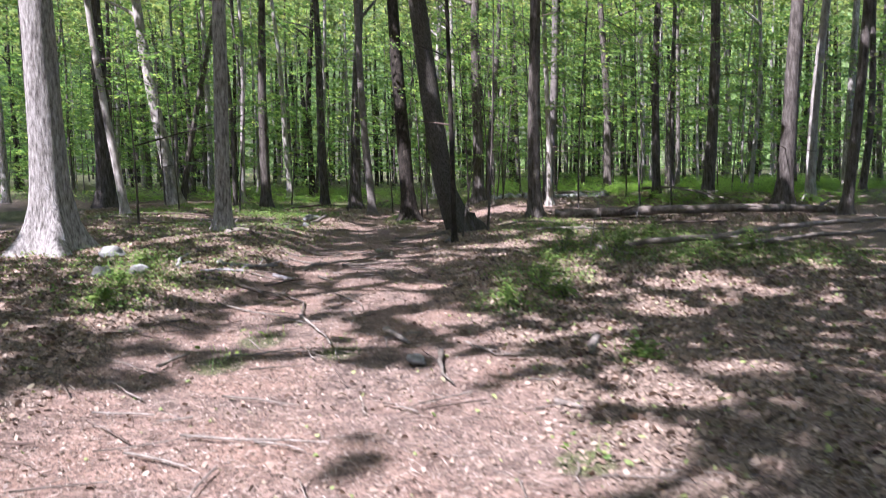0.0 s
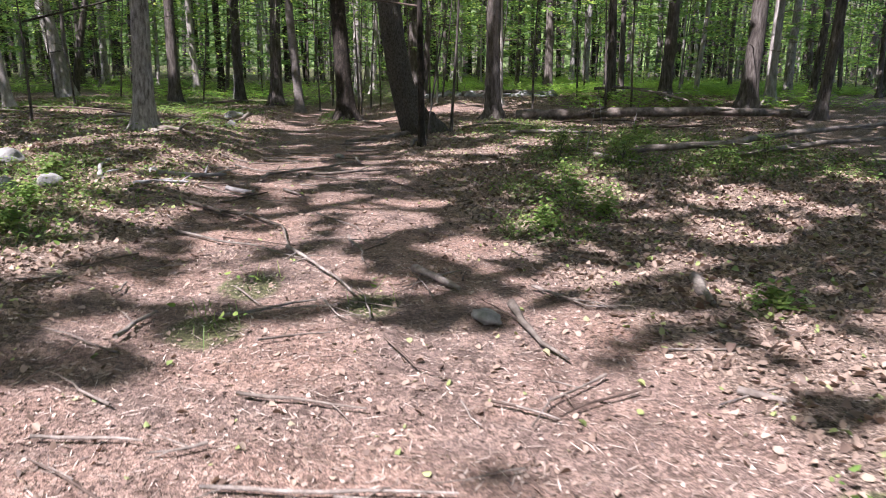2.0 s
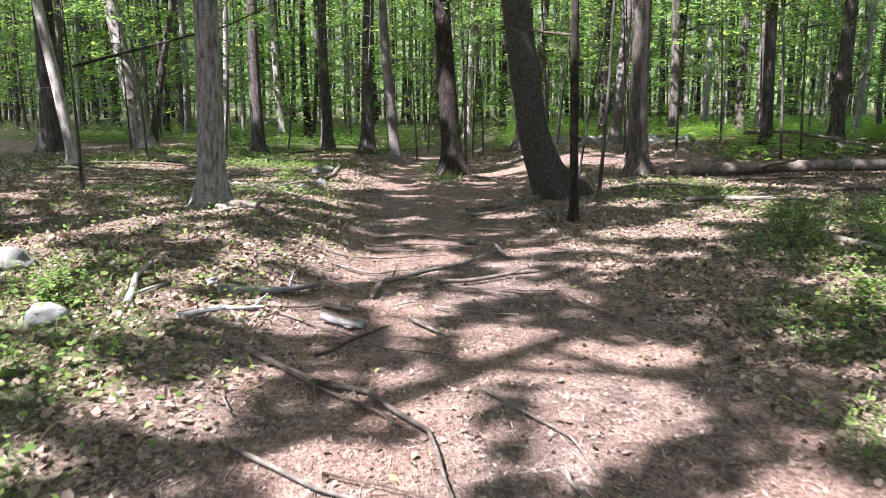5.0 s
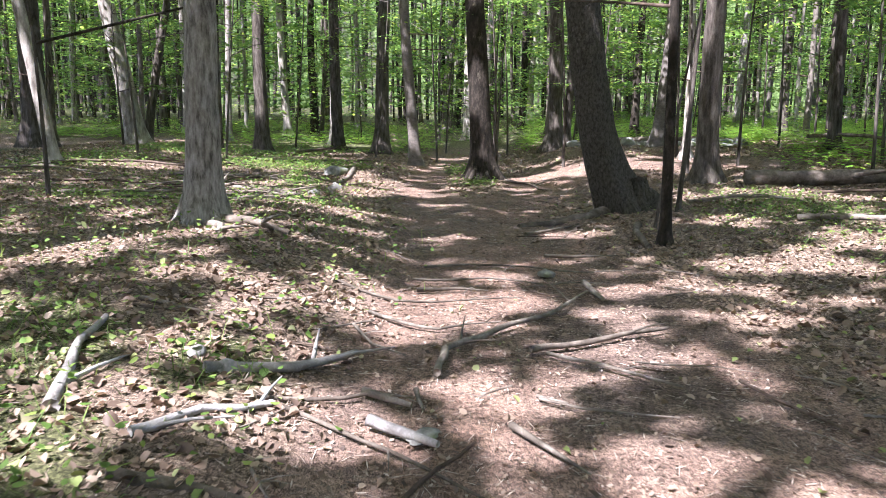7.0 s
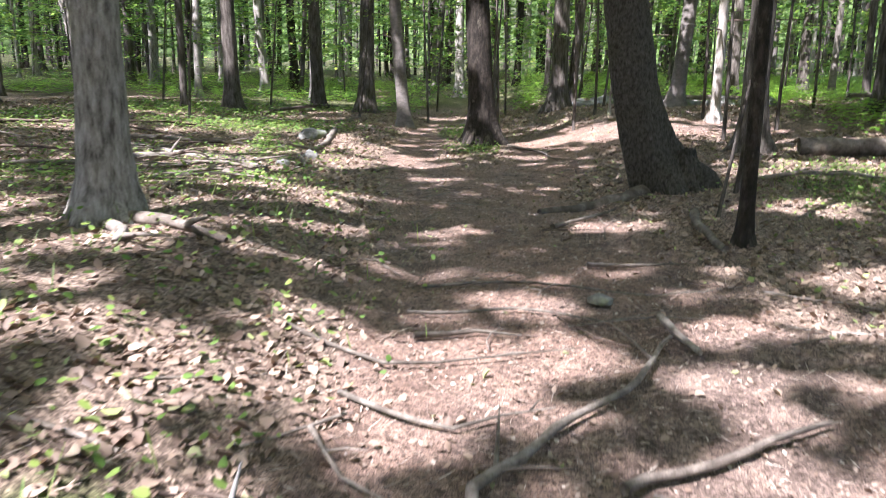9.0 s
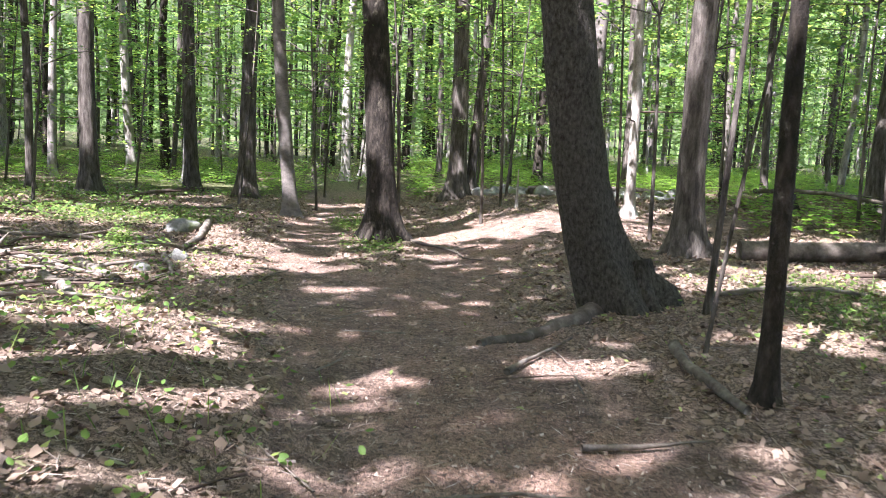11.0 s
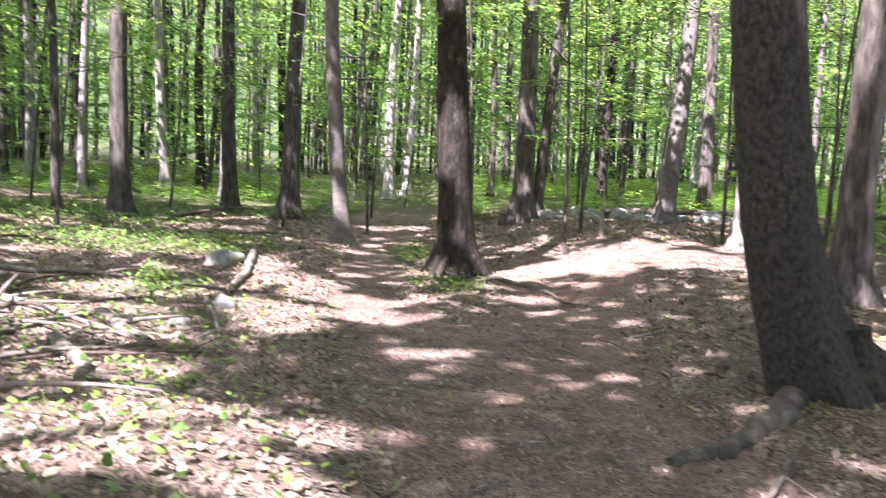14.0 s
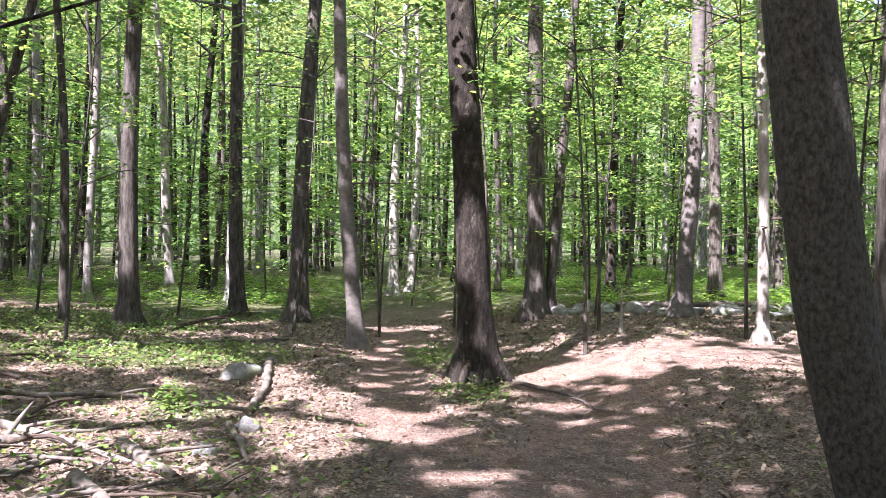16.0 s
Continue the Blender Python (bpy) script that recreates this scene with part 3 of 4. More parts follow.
# trunks given sun by canopy cuts: x, y, from height, to height, radius
SUN_TRUNK = [(-6.28, 12.05, 0.3, 5.0, 0.4), (-4.1, 14.3, 0.3, 3.8, 0.34), (-9.66, 22.97, 1.3, 2.6, 0.2), (-11.0, 30.6, 1.5, 5.0, 0.3), (2.55, 20.4, 1.0, 3.6, 0.16), (3.6, 27.1, 2.5, 4.5, 0.2), (-6.75, 29.3, 1.5, 4.5, 0.25), (0.15, 18.0, 2.9, 3.3, 0.1), (10.0, 22.1, 1.2, 2.6, 0.25), (3.4, 24.2, 0.1, 2.2, 0.2), (11.3, 23.5, 1.0, 5.0, 0.3), (-8.0, 39.8, 0.5, 3.0, 0.4), (-0.6, 42.3, 0.5, 5.0, 0.4)]


rf = random.Random(17)
# small gaps between the leaves that fleck the floor with sun; few over the dark bend of the trail
SUN_FLECKS = []
while len(SUN_FLECKS) < 360:
    fx, fy = rf.uniform(-9, 9), 3 + 27 * rf.random() ** 1.15
    if not (abs(fx + 0.6) < 2.1 and 14.6 < fy < 21.5 or fx > 1.5 and fy < 9):
        SUN_FLECKS.append((fx, fy, rf.uniform(0.02, 0.16), rf.uniform(0.02, 0.16)))


def build_shade_crowns():
    """High canopy over the walk, mostly out of view, added for shade: leaf clumps round every tree, with gaps cut
    where sun should fall.
    """
    n = 150000
    p = np.stack([rng.uniform(-26, 16, n), rng.uniform(-22, 34, n), rng.uniform(8.5, 18.5, n)], 1)
    m = 60000
    back = np.stack([rng.uniform(-30, 30, m), rng.uniform(34, 66, m), rng.uniform(8.5, 17, m)], 1)
    back = back[np.sin(0.9 * back[:, 0] + 1.3 * np.sin(0.5 * back[:, 1])) * np.sin(0.8 * back[:, 1]) > -0.5]
    # extra leaves added sunward to shade the trail bend, bank, trunks and woods behind
    thick = []
    for cx, cy, rx, ry, count in ((-0.6, 17.9, 2.6, 3.2, 800), (4.5, 6.0, 2.6, 2.6, 300), (0.55, 17.9, 0.55, 0.55, 220), (0.1, 24.9, 1.0, 1.1, 260), (-3.0, 32.0, 4.0, 5.0, 2200)):
        h = rng.uniform(8.5, 18.0, count)
        thick.append(np.stack([rng.uniform(cx - rx, cx + rx, count) + TO_SUN.x / TO_SUN.z * h, rng.uniform(cy - ry, cy + ry, count) + TO_SUN.y / TO_SUN.z * h, h], 1))
    p = np.concatenate([p, back] + thick)
    keep = np.ones(len(p), bool)
    lift = p[:, 2] + 0.25
    gx, gy = p[:, 0] - TO_SUN.x / TO_SUN.z * lift, p[:, 1] - TO_SUN.y / TO_SUN.z * lift
    lit = SUN_FIRST + SUN_START + SUN_NEAR + SUN_MID + SUN_FAR + SUN_MORE + SUN_BACK + SUN_SIDES + SUN_FLECKS
    for tx, ty, z0, z1, tr in SUN_TRUNK:
        for k in range(8):
            h = z0 + (z1 - z0) * k / 7 + 0.1
            lit = lit + [(tx - TO_SUN.x / TO_SUN.z * h, ty - TO_SUN.y / TO_SUN.z * h, tr, tr)]
    for cx, cy, rx, ry in lit:
        edge = 1 + 0.25 * np.sin(5 * gx + 3 * cy) + 0.2 * np.sin(7 * gy + 2 * cx)
        keep &= np.hypot((gx - cx) / (rx + 0.10), (gy - cy) / (ry + 0.10)) > edge
    p = p[keep]
    size = rng.uniform(0.27, 0.46, len(p))
    al, ac = flat_leaves(p, size, 0.35)
    fold = rng.uniform(-0.2, 0.2, len(p))
    spots = np.array([(t[1], t[2]) for t in TREES])
    near = np.argmin(np.hypot(p[:, :1] - spots[:, 0], p[:, 1:2] - spots[:, 1]), axis=1)
    for k, (base, tx, ty, h) in enumerate(TREES):
        m = near == k
        if m.sum() > 3:
            me = leaf_cloud("crown", p[m] - np.array(base.location), al[m], ac[m], fold[m], CANOPY, True)
            part("crown", me, base, "green leafy crown")


build_shade_crowns()


# understory: sprays of level leaves on thin branches
def spray_leaves(centres, radius, per, size, droop=0.12):
    n = len(centres)
    yaw = np.repeat(rng.uniform(0, 2 * np.pi, n), per)
    u, w = rng.normal(0, 0.5, n * per), rng.normal(0, 0.28, n * per)
    r = np.repeat(radius, per)
    off = np.stack([(u * np.cos(yaw) - w * np.sin(yaw)) * r, (u * np.sin(yaw) + w * np.cos(yaw)) * r, rng.normal(0, 0.05, n * per) - droop * r * (u * u + w * w)], 1)
    p = np.repeat(centres, per, 0) + off
    s = size * rng.uniform(0.7, 1.25, n * per)
    al, ac = flat_leaves(p, s, 0.28)
    return p, al, ac, rng.uniform(-0.25, 0.15, n * per)


def understory(x, y, h, count, spread, lo, leaf, seed, stem=0.035, per=34):
    """A young understory tree: thin stem, side branches that carry level sprays of leaves."""
    r = random.Random(seed)
    base = tagged(new("understory_tree"), "slender young tree with level sprays of bright green leaves", "young tree", "understory trees")
    base.location = (x, y, floor_at(x, y) - 0.02)
    line = trunk_line(h, (r.uniform(-0.06, 0.06), r.uniform(-0.04, 0.04)), 0.08, seed, 12)
    v, f = tube(line, [stem * (1.1 - 0.9 * k / 12) for k in range(13)], 7, 0.05)
    part("trunk", mesh_of("trunk", v, f, BARK_BROWN), base)
    centres = []
    for k in range(count):
        z = r.uniform(lo, h)
        a, d = r.uniform(0, 6.28), spread * r.uniform(0.25, 1.0)
        q = min(line, key=lambda l: abs(l[2] - z * 0.93))
        end = Vector((q[0] + d * math.cos(a), q[1] + d * math.sin(a), z))
        centres.append(end)
        if k % 3 == 0:
            v, f = tube([Vector(q), Vector(q).lerp(end, 0.5) + Vector((0, 0, 0.08)), end], [0.014, 0.010, 0.004], 5)
            part("branch", mesh_of("branch", v, f, BARK_BROWN), base)
    p, al, ac, fo = spray_leaves(np.array(centres), np.full(count, 0.55), per, leaf)
    part("crown", leaf_cloud("crown", p, al, ac, fo, LEAF, y > 27.5), base, "sprays of bright green leaves")
    return base


UNDER = [(1.6, 26.3, 6.5, 22, 1.6, 2.6), (-0.5, 26.8, 6.0, 20, 1.4, 2.9), (2.7, 21.9, 6.5, 20, 1.5, 3.0), (4.3, 29.6, 7.0, 30, 2.2, 1.9), (-3.6, 29.2, 7.0, 24, 1.8, 2.4), (-6.2, 31.4, 8.0, 30, 2.2, 1.9), (-1.6, 34.0, 8.0, 30, 2.4, 1.6), (6.3, 26.4, 7.0, 26, 2.0, 2.2), (8.4, 29.0, 8.0, 32, 2.4, 1.6), (-8.6, 25.2, 6.5, 24, 2.0, 2.2), (11.0, 25.0, 7.5, 28, 2.2, 1.8), (-12.5, 29.0, 8.0, 30, 2.5, 1.6)]
for k, (ux, uy, uh, un, us, ul) in enumerate(UNDER):
    understory(ux, uy, uh, un, us, ul, 0.095, 100 + k, per=42)
for k, (ux, uy, uh, un, us, ul) in enumerate([(0.9, 24.9, 7.5, 34, 1.9, 3.2), (4.2, 23.4, 7.5, 34, 2.0, 3.0), (6.9, 23.0, 7.5, 34, 2.0, 2.8), (-0.6, 24.7, 6.5, 26, 1.7, 3.2), (3.3, 24.6, 6.5, 28, 1.7, 2.8), (2.2, 28.2, 7.0, 30, 2.0, 2.2), (-1.9, 29.3, 7.0, 26, 1.7, 2.6), (5.4, 20.6, 6.5, 26, 1.8, 3.0), (-7.0, 26.6, 6.5, 26, 1.8, 2.6)]):
    understory(ux, uy, uh, un, us, ul, 0.09, 180 + k, per=56)
side = understory(-6.7, 17.2, 4.2, 10, 1.3, 2.6, 0.10, 190)
v, f = tube([(0, 0, 1.9), (1.1, 0.45, 2.25), (2.1, 0.75, 2.55), (3.0, 1.2, 3.05)], [0.022, 0.018, 0.013, 0.006], 7, 0.08)
part("overhanging_branch", mesh_of("overhanging_branch", v, f, BARK_DARK), side, "thin dark branch reaching over the brushwood")
p, al, ac, fo = spray_leaves(np.array([(2.0, 0.6, 2.75), (2.6, 0.9, 2.85), (2.9, 1.2, 3.1), (3.2, 1.3, 3.0), (1.5, 0.4, 2.6)]), np.full(5, 0.25), 16, 0.09)
part("crown", leaf_cloud("crown", p, al, ac, fo, LEAF), side, "few broad green leaves on the branch")
ru = random.Random(9)
for k in range(46):
    uy = ru.uniform(29, 52)
    ux = ru.uniform(-0.62, 0.62) * uy
    if not (-4.8 < ux < -0.8):
        understory(ux, uy, ru.uniform(6, 10), 30, 2.3, 1.5, 0.13, 140 + k, per=42)


# ---------------------------------------------------------------- woods further back
def build_back_trees():
    r = random.Random(11)
    kinds = []
    for k in range(9):
        bark = (BARK_BROWN, BARK_BROWN, BARK_PALE, BARK_GREY, BARK_DARK, BARK_BROWN, BARK_SMOOTH, BARK_PALE, BARK_BROWN)[k]
        dia = (0.34, 0.22, 0.16, 0.28, 0.3, 0.18, 0.24, 0.12, 0.14)[k]
        ob = tree(0, 60 + 3 * k, dia, (r.uniform(-0.05, 0.05), 0), bark, "forest tree of the dense woods behind the clearing", 15, 0.5, 0.12, 3, 4, 200 + k, 10, 14)
        TREES.pop()
        n = 30
        c = np.stack([rng.normal(0, 1.5, n), rng.normal(0, 1.5, n), rng.uniform(2.2, 14.5, n)], 1)
        p, al, ac, fo = spray_leaves(c, np.full(n, 1.0), 42, 0.185)
        part("crown", leaf_cloud("crown", p, al, ac, fo, LEAF, True), ob, "green leafy crown")
        ob.location = (r.uniform(-12, 12), 58 + 2.3 * k, -0.6)
        kinds.append(ob)
    spots = [(t[1], t[2]) for t in TREES]
    made = 0
    while made < 175:
        y = r.uniform(27, 66)
        x = r.uniform(-0.78, 0.78) * (y + 2)
        if any((x - a) ** 2 + (y - b) ** 2 < (1.5 if y > 36 else 2.4) ** 2 for a, b in spots) or (y < 36 and -2.9 < x < 1.0) or (y < 48 and -5.6 < x < -2.9 and y > 33.5) or (y < 31 and -9.5 < x < 5.5):
            continue
        spots.append((x, y))
        s = r.uniform(0.8, 1.25)
        m = Matrix.Translation((x, y, floor_at(x, y) - 0.03)) @ Matrix.Rotation(r.uniform(0, 6.28), 4, "Z")
        ob = copy_thing(r.choice(kinds), m)
        ob.scale = (s, s, r.uniform(0.9, 1.2))
        made += 1
    for _ in range(40):
        x, y = r.choice((-1, 1)) * r.uniform(13, 26), r.uniform(4, 27)
        ob = copy_thing(r.choice(kinds), Matrix.Translation((x, y, floor_at(x, y) - 0.03)) @ Matrix.Rotation(r.uniform(0, 6.28), 4, "Z"))


build_back_trees()


def build_far_woods():
    """Trunks and foliage too far off to count."""
    r = random.Random(5)
    verts, faces = [], []
    for _ in range(420):
        y = r.uniform(55, 100)
        x = r.uniform(-0.85, 0.85) * y
        d, h, z = r.uniform(0.07, 0.2), r.uniform(9, 15), floor_at(x, y)
        l = r.uniform(-0.06, 0.06)
        v, f = tube([(x, y, z - 0.2), (x + l * h * 0.4, y, z + h * 0.4), (x + l * h, y, z + h)], [d, d * 0.8, d * 0.4], 6)
        o = len(verts)
        verts += v
        faces += [tuple(i + o for i in q) for q in f]
    tagged(new("far_woods_trunks", mesh_of("far_woods_trunks", verts, faces, BARK_DARK)), "dense far trunks of the woods", "woods", kind="stuff")
    n = 2200
    y = rng.uniform(48, 105, n)
    c = np.stack([rng.uniform(-0.85, 0.85, n) * y, y, rng.uniform(0.6, 24, n)], 1)
    low = rng.uniform(46, 74, 1000)
    c = np.concatenate([c, np.stack([rng.uniform(-0.75, 0.75, 1000) * low, low, rng.uniform(0.4, 7.0, 1000)], 1)])
    p, al, ac, fo = spray_leaves(c, np.concatenate([np.full(n, 1.9), np.full(1000, 1.3)]), 42, 0.32)
    tagged(new("far_woods_foliage", leaf_cloud("far_woods_foliage", p, al, ac, fo, LEAF, True)), "green foliage of the far woods", "woods", kind="stuff")


build_far_woods()


def build_far_shade_canopy():
    """Roof of leaves added over the far woods to keep them in shade."""
    n = 30000
    y = rng.uniform(58, 112, n)
    p = np.stack([rng.uniform(-0.9, 0.9, n) * y, y, rng.uniform(15, 24, n)], 1)
    p = p[np.sin(0.5 * p[:, 0] + np.sin(0.3 * p[:, 1])) * np.sin(0.45 * p[:, 1]) > -0.6]
    al, ac = flat_leaves(p, rng.uniform(0.5, 0.9, len(p)), 0.35)
    tagged(new("far_woods_shade_canopy", leaf_cloud("far_woods_shade_canopy", p, al, ac, np.zeros(len(p)), CANOPY, True)), "leafy roof added to shade the far woods", "woods", kind="stuff")


build_far_shade_canopy()


def build_undergrowth():
    """Low leafy growth between the trunks behind the clearing."""
    n = 900
    y = rng.uniform(33.5, 50, n)
    x = rng.uniform(-0.7, 0.7, n) * y
    keep = trail_share(x, y) < 0.05
    x, y = x[keep], y[keep]
    c = np.stack([x, y, lay(x, y) + rng.uniform(0.25, 1.0, len(x)) ** 2 * 2.0], 1)
    p, al, ac, fo = spray_leaves(c, np.full(len(c), 0.8), 30, 0.12)
    tagged(new("undergrowth", leaf_cloud("undergrowth", p, al, ac, fo, LEAF, True)), "low green undergrowth between the trunks", "undergrowth", kind="stuff")


build_undergrowth()


# ---------------------------------------------------------------- logs, branches, roots, stones
def lying(points, radius, lift=0.6, bow=0.0):
    """A line that rests on the ground through plan points, with more points between them."""
    out = []
    pts = [Vector(p) for p in points]
    for a, b in zip(pts, pts[1:]):
        n = max(2, int((b - a).length / 0.12)) if len(pts) < 12 else 2
        n = min(n, 14)
        for k in range(n):
            out.append(a.lerp(b, k / n))
    out.append(pts[-1])
    m = len(out) - 1
    res = []
    for k, p in enumerate(out):
        j = 0.35 * radius * noise.noise((p.x * 5, p.y * 5, 1.0)) + 0.012 * noise.noise((p.x * 9, p.y * 9, 4.0)) + 0.03 * noise.noise((p.x * 3, p.y * 3, 7.0))
        res.append(Vector((p.x + j, p.y - j, floor_at(p.x, p.y) + radius * lift + bow * math.sin(math.pi * k / m))))
    return res


def fallen(name, points, radius, material, label, category, taper=0.5, twigs=0, lift=0.6, bow=0.0, seed=0, group=""):
    """A stick, branch, root or log on the ground, with a few side twigs as parts."""
    r = random.Random(seed + 77)
    line = lying(points, radius, lift, bow)
    mid = line[len(line) // 2].copy()
    mid.z = floor_at(mid.x, mid.y)
    base = tagged(new(name), label, category, group)
    base.location = mid
    loc = [p - mid for p in line]
    m = len(loc) - 1
    v, f = tube(loc, [radius * (1 - taper * k / m) * (1 + (0.1 if radius < 0.05 else 0.03) * r.uniform(-1, 1)) for k in range(m + 1)], 9 if radius < 0.06 else 16, 0.18 if radius < 0.05 else 0.08)
    part("stem", mesh_of("stem", v, f, material), base)
    for _ in range(twigs):
        k = r.randrange(1, m) if m > 1 else 0
        d = loc[min(k + 1, m)] - loc[max(k - 1, 0)]
        a = math.atan2(d.y, d.x) + r.choice((-1, 1)) * r.uniform(0.5, 1.0)
        long = r.uniform(4, 9) * (radius + 0.02)
        e = loc[k] + Vector((math.cos(a), math.sin(a), r.uniform(-0.05, 0.3))) * long
        g = floor_at(e.x + mid.x, e.y + mid.y) - mid.z + 0.01
        e.z = max(e.z, g)
        v, f = tube([loc[k], loc[k].lerp(e, 0.5) + Vector((0, 0, 0.01)), e], [radius * 0.45, radius * 0.3, radius * 0.12], 6, 0.1)
        part("side_twig", mesh_of("twig", v, f, material), base)
    return base


# the long fallen log and the bare branches on the bank
fallen("fallen_log", [(3.1, 20.2), (5.4, 19.75), (8.3, 19.6), (10.6, 19.9)], 0.13, DEAD_WOOD, "long weathered fallen log lying on the leaf litter", "log", 0.35, 3, 0.8, 0.08, 1)
fallen("fallen_branch", [(3.44, 13.7), (5.08, 13.5), (6.69, 14.24), (8.84, 15.6), (11.11, 17.89)], 0.06, DEAD_WOOD, "long grey dead branch lying across the green bank", "branch", 0.4, 6, 1.2, 0.22, 2)
fallen("fallen_branch", [(5.21, 13.43), (6.76, 13.9), (8.35, 14.45), (10.23, 15.39)], 0.05, DEAD_WOOD, "grey dead branch beside another on the bank", "branch", 0.5, 4, 1.0, 0.12, 3)
fallen("fallen_branch", [(6.7, 25.8), (7.4, 24.2), (8.1, 22.0)], 0.05, DEAD_WOOD, "pale dead pole propped over the fallen log", "branch", 0.5, 3, 6.0, 0.1, 4)
fallen("fallen_branch", [(2.98, 13.68), (3.22, 13.07), (3.45, 12.63)], 0.04, DEAD_WOOD, "short grey branch in the grass", "branch", 0.4, 2, 1.0, 0.0, 5)
fallen("fallen_log", [(0.46, 16.65), (0.32, 16.1), (0.26, 15.3)], 0.045, MOSS_WOOD, "mossy thin log half sunk in leaves", "log", 0.3, 0, 0.5, 0.0, 6)
fallen("fallen_branch", [(-5.9, 28.6), (-5.2, 31.0), (-4.6, 33.5)], 0.05, DARK_WOOD, "dark fallen branch on the forest floor", "branch", 0.5, 5, 1.0, 0.1, 7)
fallen("fallen_branch", [(-6.2, 26.2), (-5.0, 27.0), (-3.6, 27.6)], 0.035, DEAD_WOOD, "thin fallen branch among dry leaves", "branch", 0.5, 4, 1.0, 0.0, 8)

ROOT_L = "bare grey root crossing the trodden earth"
NEAR_STICKS = [('stick', [(-1.31, 4.46), (-0.85, 4.39), (-0.34, 4.33)], 0.01, 0),
    ('stick', [(-1.28, 5.31), (-0.99, 5.21), (-0.68, 5.12)], 0.01, 1),
    ('stick', [(-0.08, 5.12), (0.19, 4.91)], 0.008, 0),
    ('stick', [(-1.53, 4.15), (-1.27, 4.06), (-1.08, 3.96)], 0.01, 0),
    ('stick', [(-2.09, 4.93), (-1.59, 4.82)], 0.009, 0),
    ('stick', [(-2.09, 6.14), (-2.04, 6.37), (-1.96, 6.58)], 0.018, 1),
    ('stick', [(-1.28, 8.3), (-1.09, 7.83), (-0.86, 7.33), (-0.73, 6.9)], 0.017, 2),
    ('tree_root', [(-3.1, 10.24), (-2.6, 10.16), (-2.06, 9.7), (-1.78, 9.57), (-1.41, 9.07), (-1.27, 8.29)], 0.026, 1)]
NEAR_BRANCHES = [('fallen_branch', [(-0.27, 7.52), (-0.13, 7.22), (0.01, 6.94)], 0.032, 0),
    ('tree_root', [(0.31, 6.65), (0.31, 6.29), (0.35, 5.88), (0.44, 5.6)], 0.03, 0),
    ('stick', [(0.52, 7.01), (0.69, 6.79), (0.78, 6.56), (1.01, 6.53)], 0.01, 2),
    ('fallen_branch', [(1.81, 7.14), (1.73, 6.8), (1.64, 6.5)], 0.045, 0)]
MORE_STICKS = [('stick', [(-2.27, 9.84), (-1.58, 9.2)], 0.012, 1), ('stick', [(-0.77, 8.66), (-0.67, 8.1), (-0.64, 7.76)], 0.012, 1), ('stick', [(0.55, 7.0), (0.72, 6.71), (1.0, 6.49)], 0.011, 1), ('stick', [(-1.54, 6.47), (-1.28, 6.62), (-0.98, 6.78)], 0.012, 0), ('stick', [(-2.25, 11.26), (-2.01, 11.15)], 0.022, 0), ('stick', [(-2.12, 10.08), (-1.96, 10.38), (-1.71, 10.77)], 0.014, 0), ('stick', [(-0.04, 5.1), (0.09, 4.98), (0.2, 4.88)], 0.008, 0), ('stick', [(1.16, 5.16), (1.33, 5.01)], 0.022, 0), ('stick', [(1.72, 6.9), (1.64, 6.44)], 0.035, 0)]
MID_STICKS = [("pale_branch", [(-3.06, 11.29), (-2.86, 11.36), (-2.62, 11.46), (-2.5, 11.62), (-2.34, 11.82)], 0.034, 2), ("pale_branch", [(-3.52, 10.69), (-3.63, 11.06), (-3.77, 11.51), (-3.77, 11.86)], 0.036, 1), ("fallen_branch", [(-1.88, 11.58), (-1.84, 11.97), (-1.56, 12.30), (-1.23, 12.70), (-0.90, 13.11), (-0.72, 13.45)], 0.023, 3), ("stick", [(-0.7, 13.72), (-0.65, 13.24)], 0.026, 0), ("fallen_branch", [(-1.34, 11.97), (-0.98, 12.15), (-0.69, 12.34), (-0.36, 12.5)], 0.022, 1), ("stick", [(-1.24, 11.94), (-0.96, 11.77), (-0.62, 11.46)], 0.014, 1), ("stick", [(-2.81, 11.79), (-2.69, 11.83), (-2.46, 11.83)], 0.012, 1), ("stick", [(-1.4, 11.33), (-1.24, 11.2)], 0.010, 0), ("tree_root", [(-2.04, 13.39), (-1.71, 13.50), (-1.49, 13.43)], 0.018, 0)]
MID_MORE = [("tree_root", [(-0.86, 14.88), (-0.16, 14.93)], 0.020, 0), ("stick", [(-2.42, 12.32), (-2.28, 12.04), (-2.08, 11.87)], 0.011, 1), ("stick", [(-3.7, 12.09), (-3.39, 12.01), (-3.05, 11.91)], 0.011, 0), ("pale_branch", [(-2.2, 10.95), (-2.04, 10.85), (-1.88, 10.72)], 0.03, 0), ("stick", [(-3.72, 12.22), (-3.4, 12.08), (-2.98, 11.98)], 0.016, 0), ("stick", [(-1.39, 11.29), (-1.18, 11.13), (-0.73, 11.05)], 0.008, 1), ("tree_root", [(-1.55, 10.96), (-1.43, 10.76), (-1.28, 10.5)], 0.020, 0), ("stick", [(-0.27, 11.55), (-0.13, 11.19), (0.04, 10.84)], 0.010, 1), ("stick", [(-2.75, 11.05), (-2.5, 11.1), (-2.2, 11.25), (-2.0, 11.25)], 0.013, 1), ("stick", [(-2.0, 11.35), (-1.96, 11.12)], 0.015, 0)]
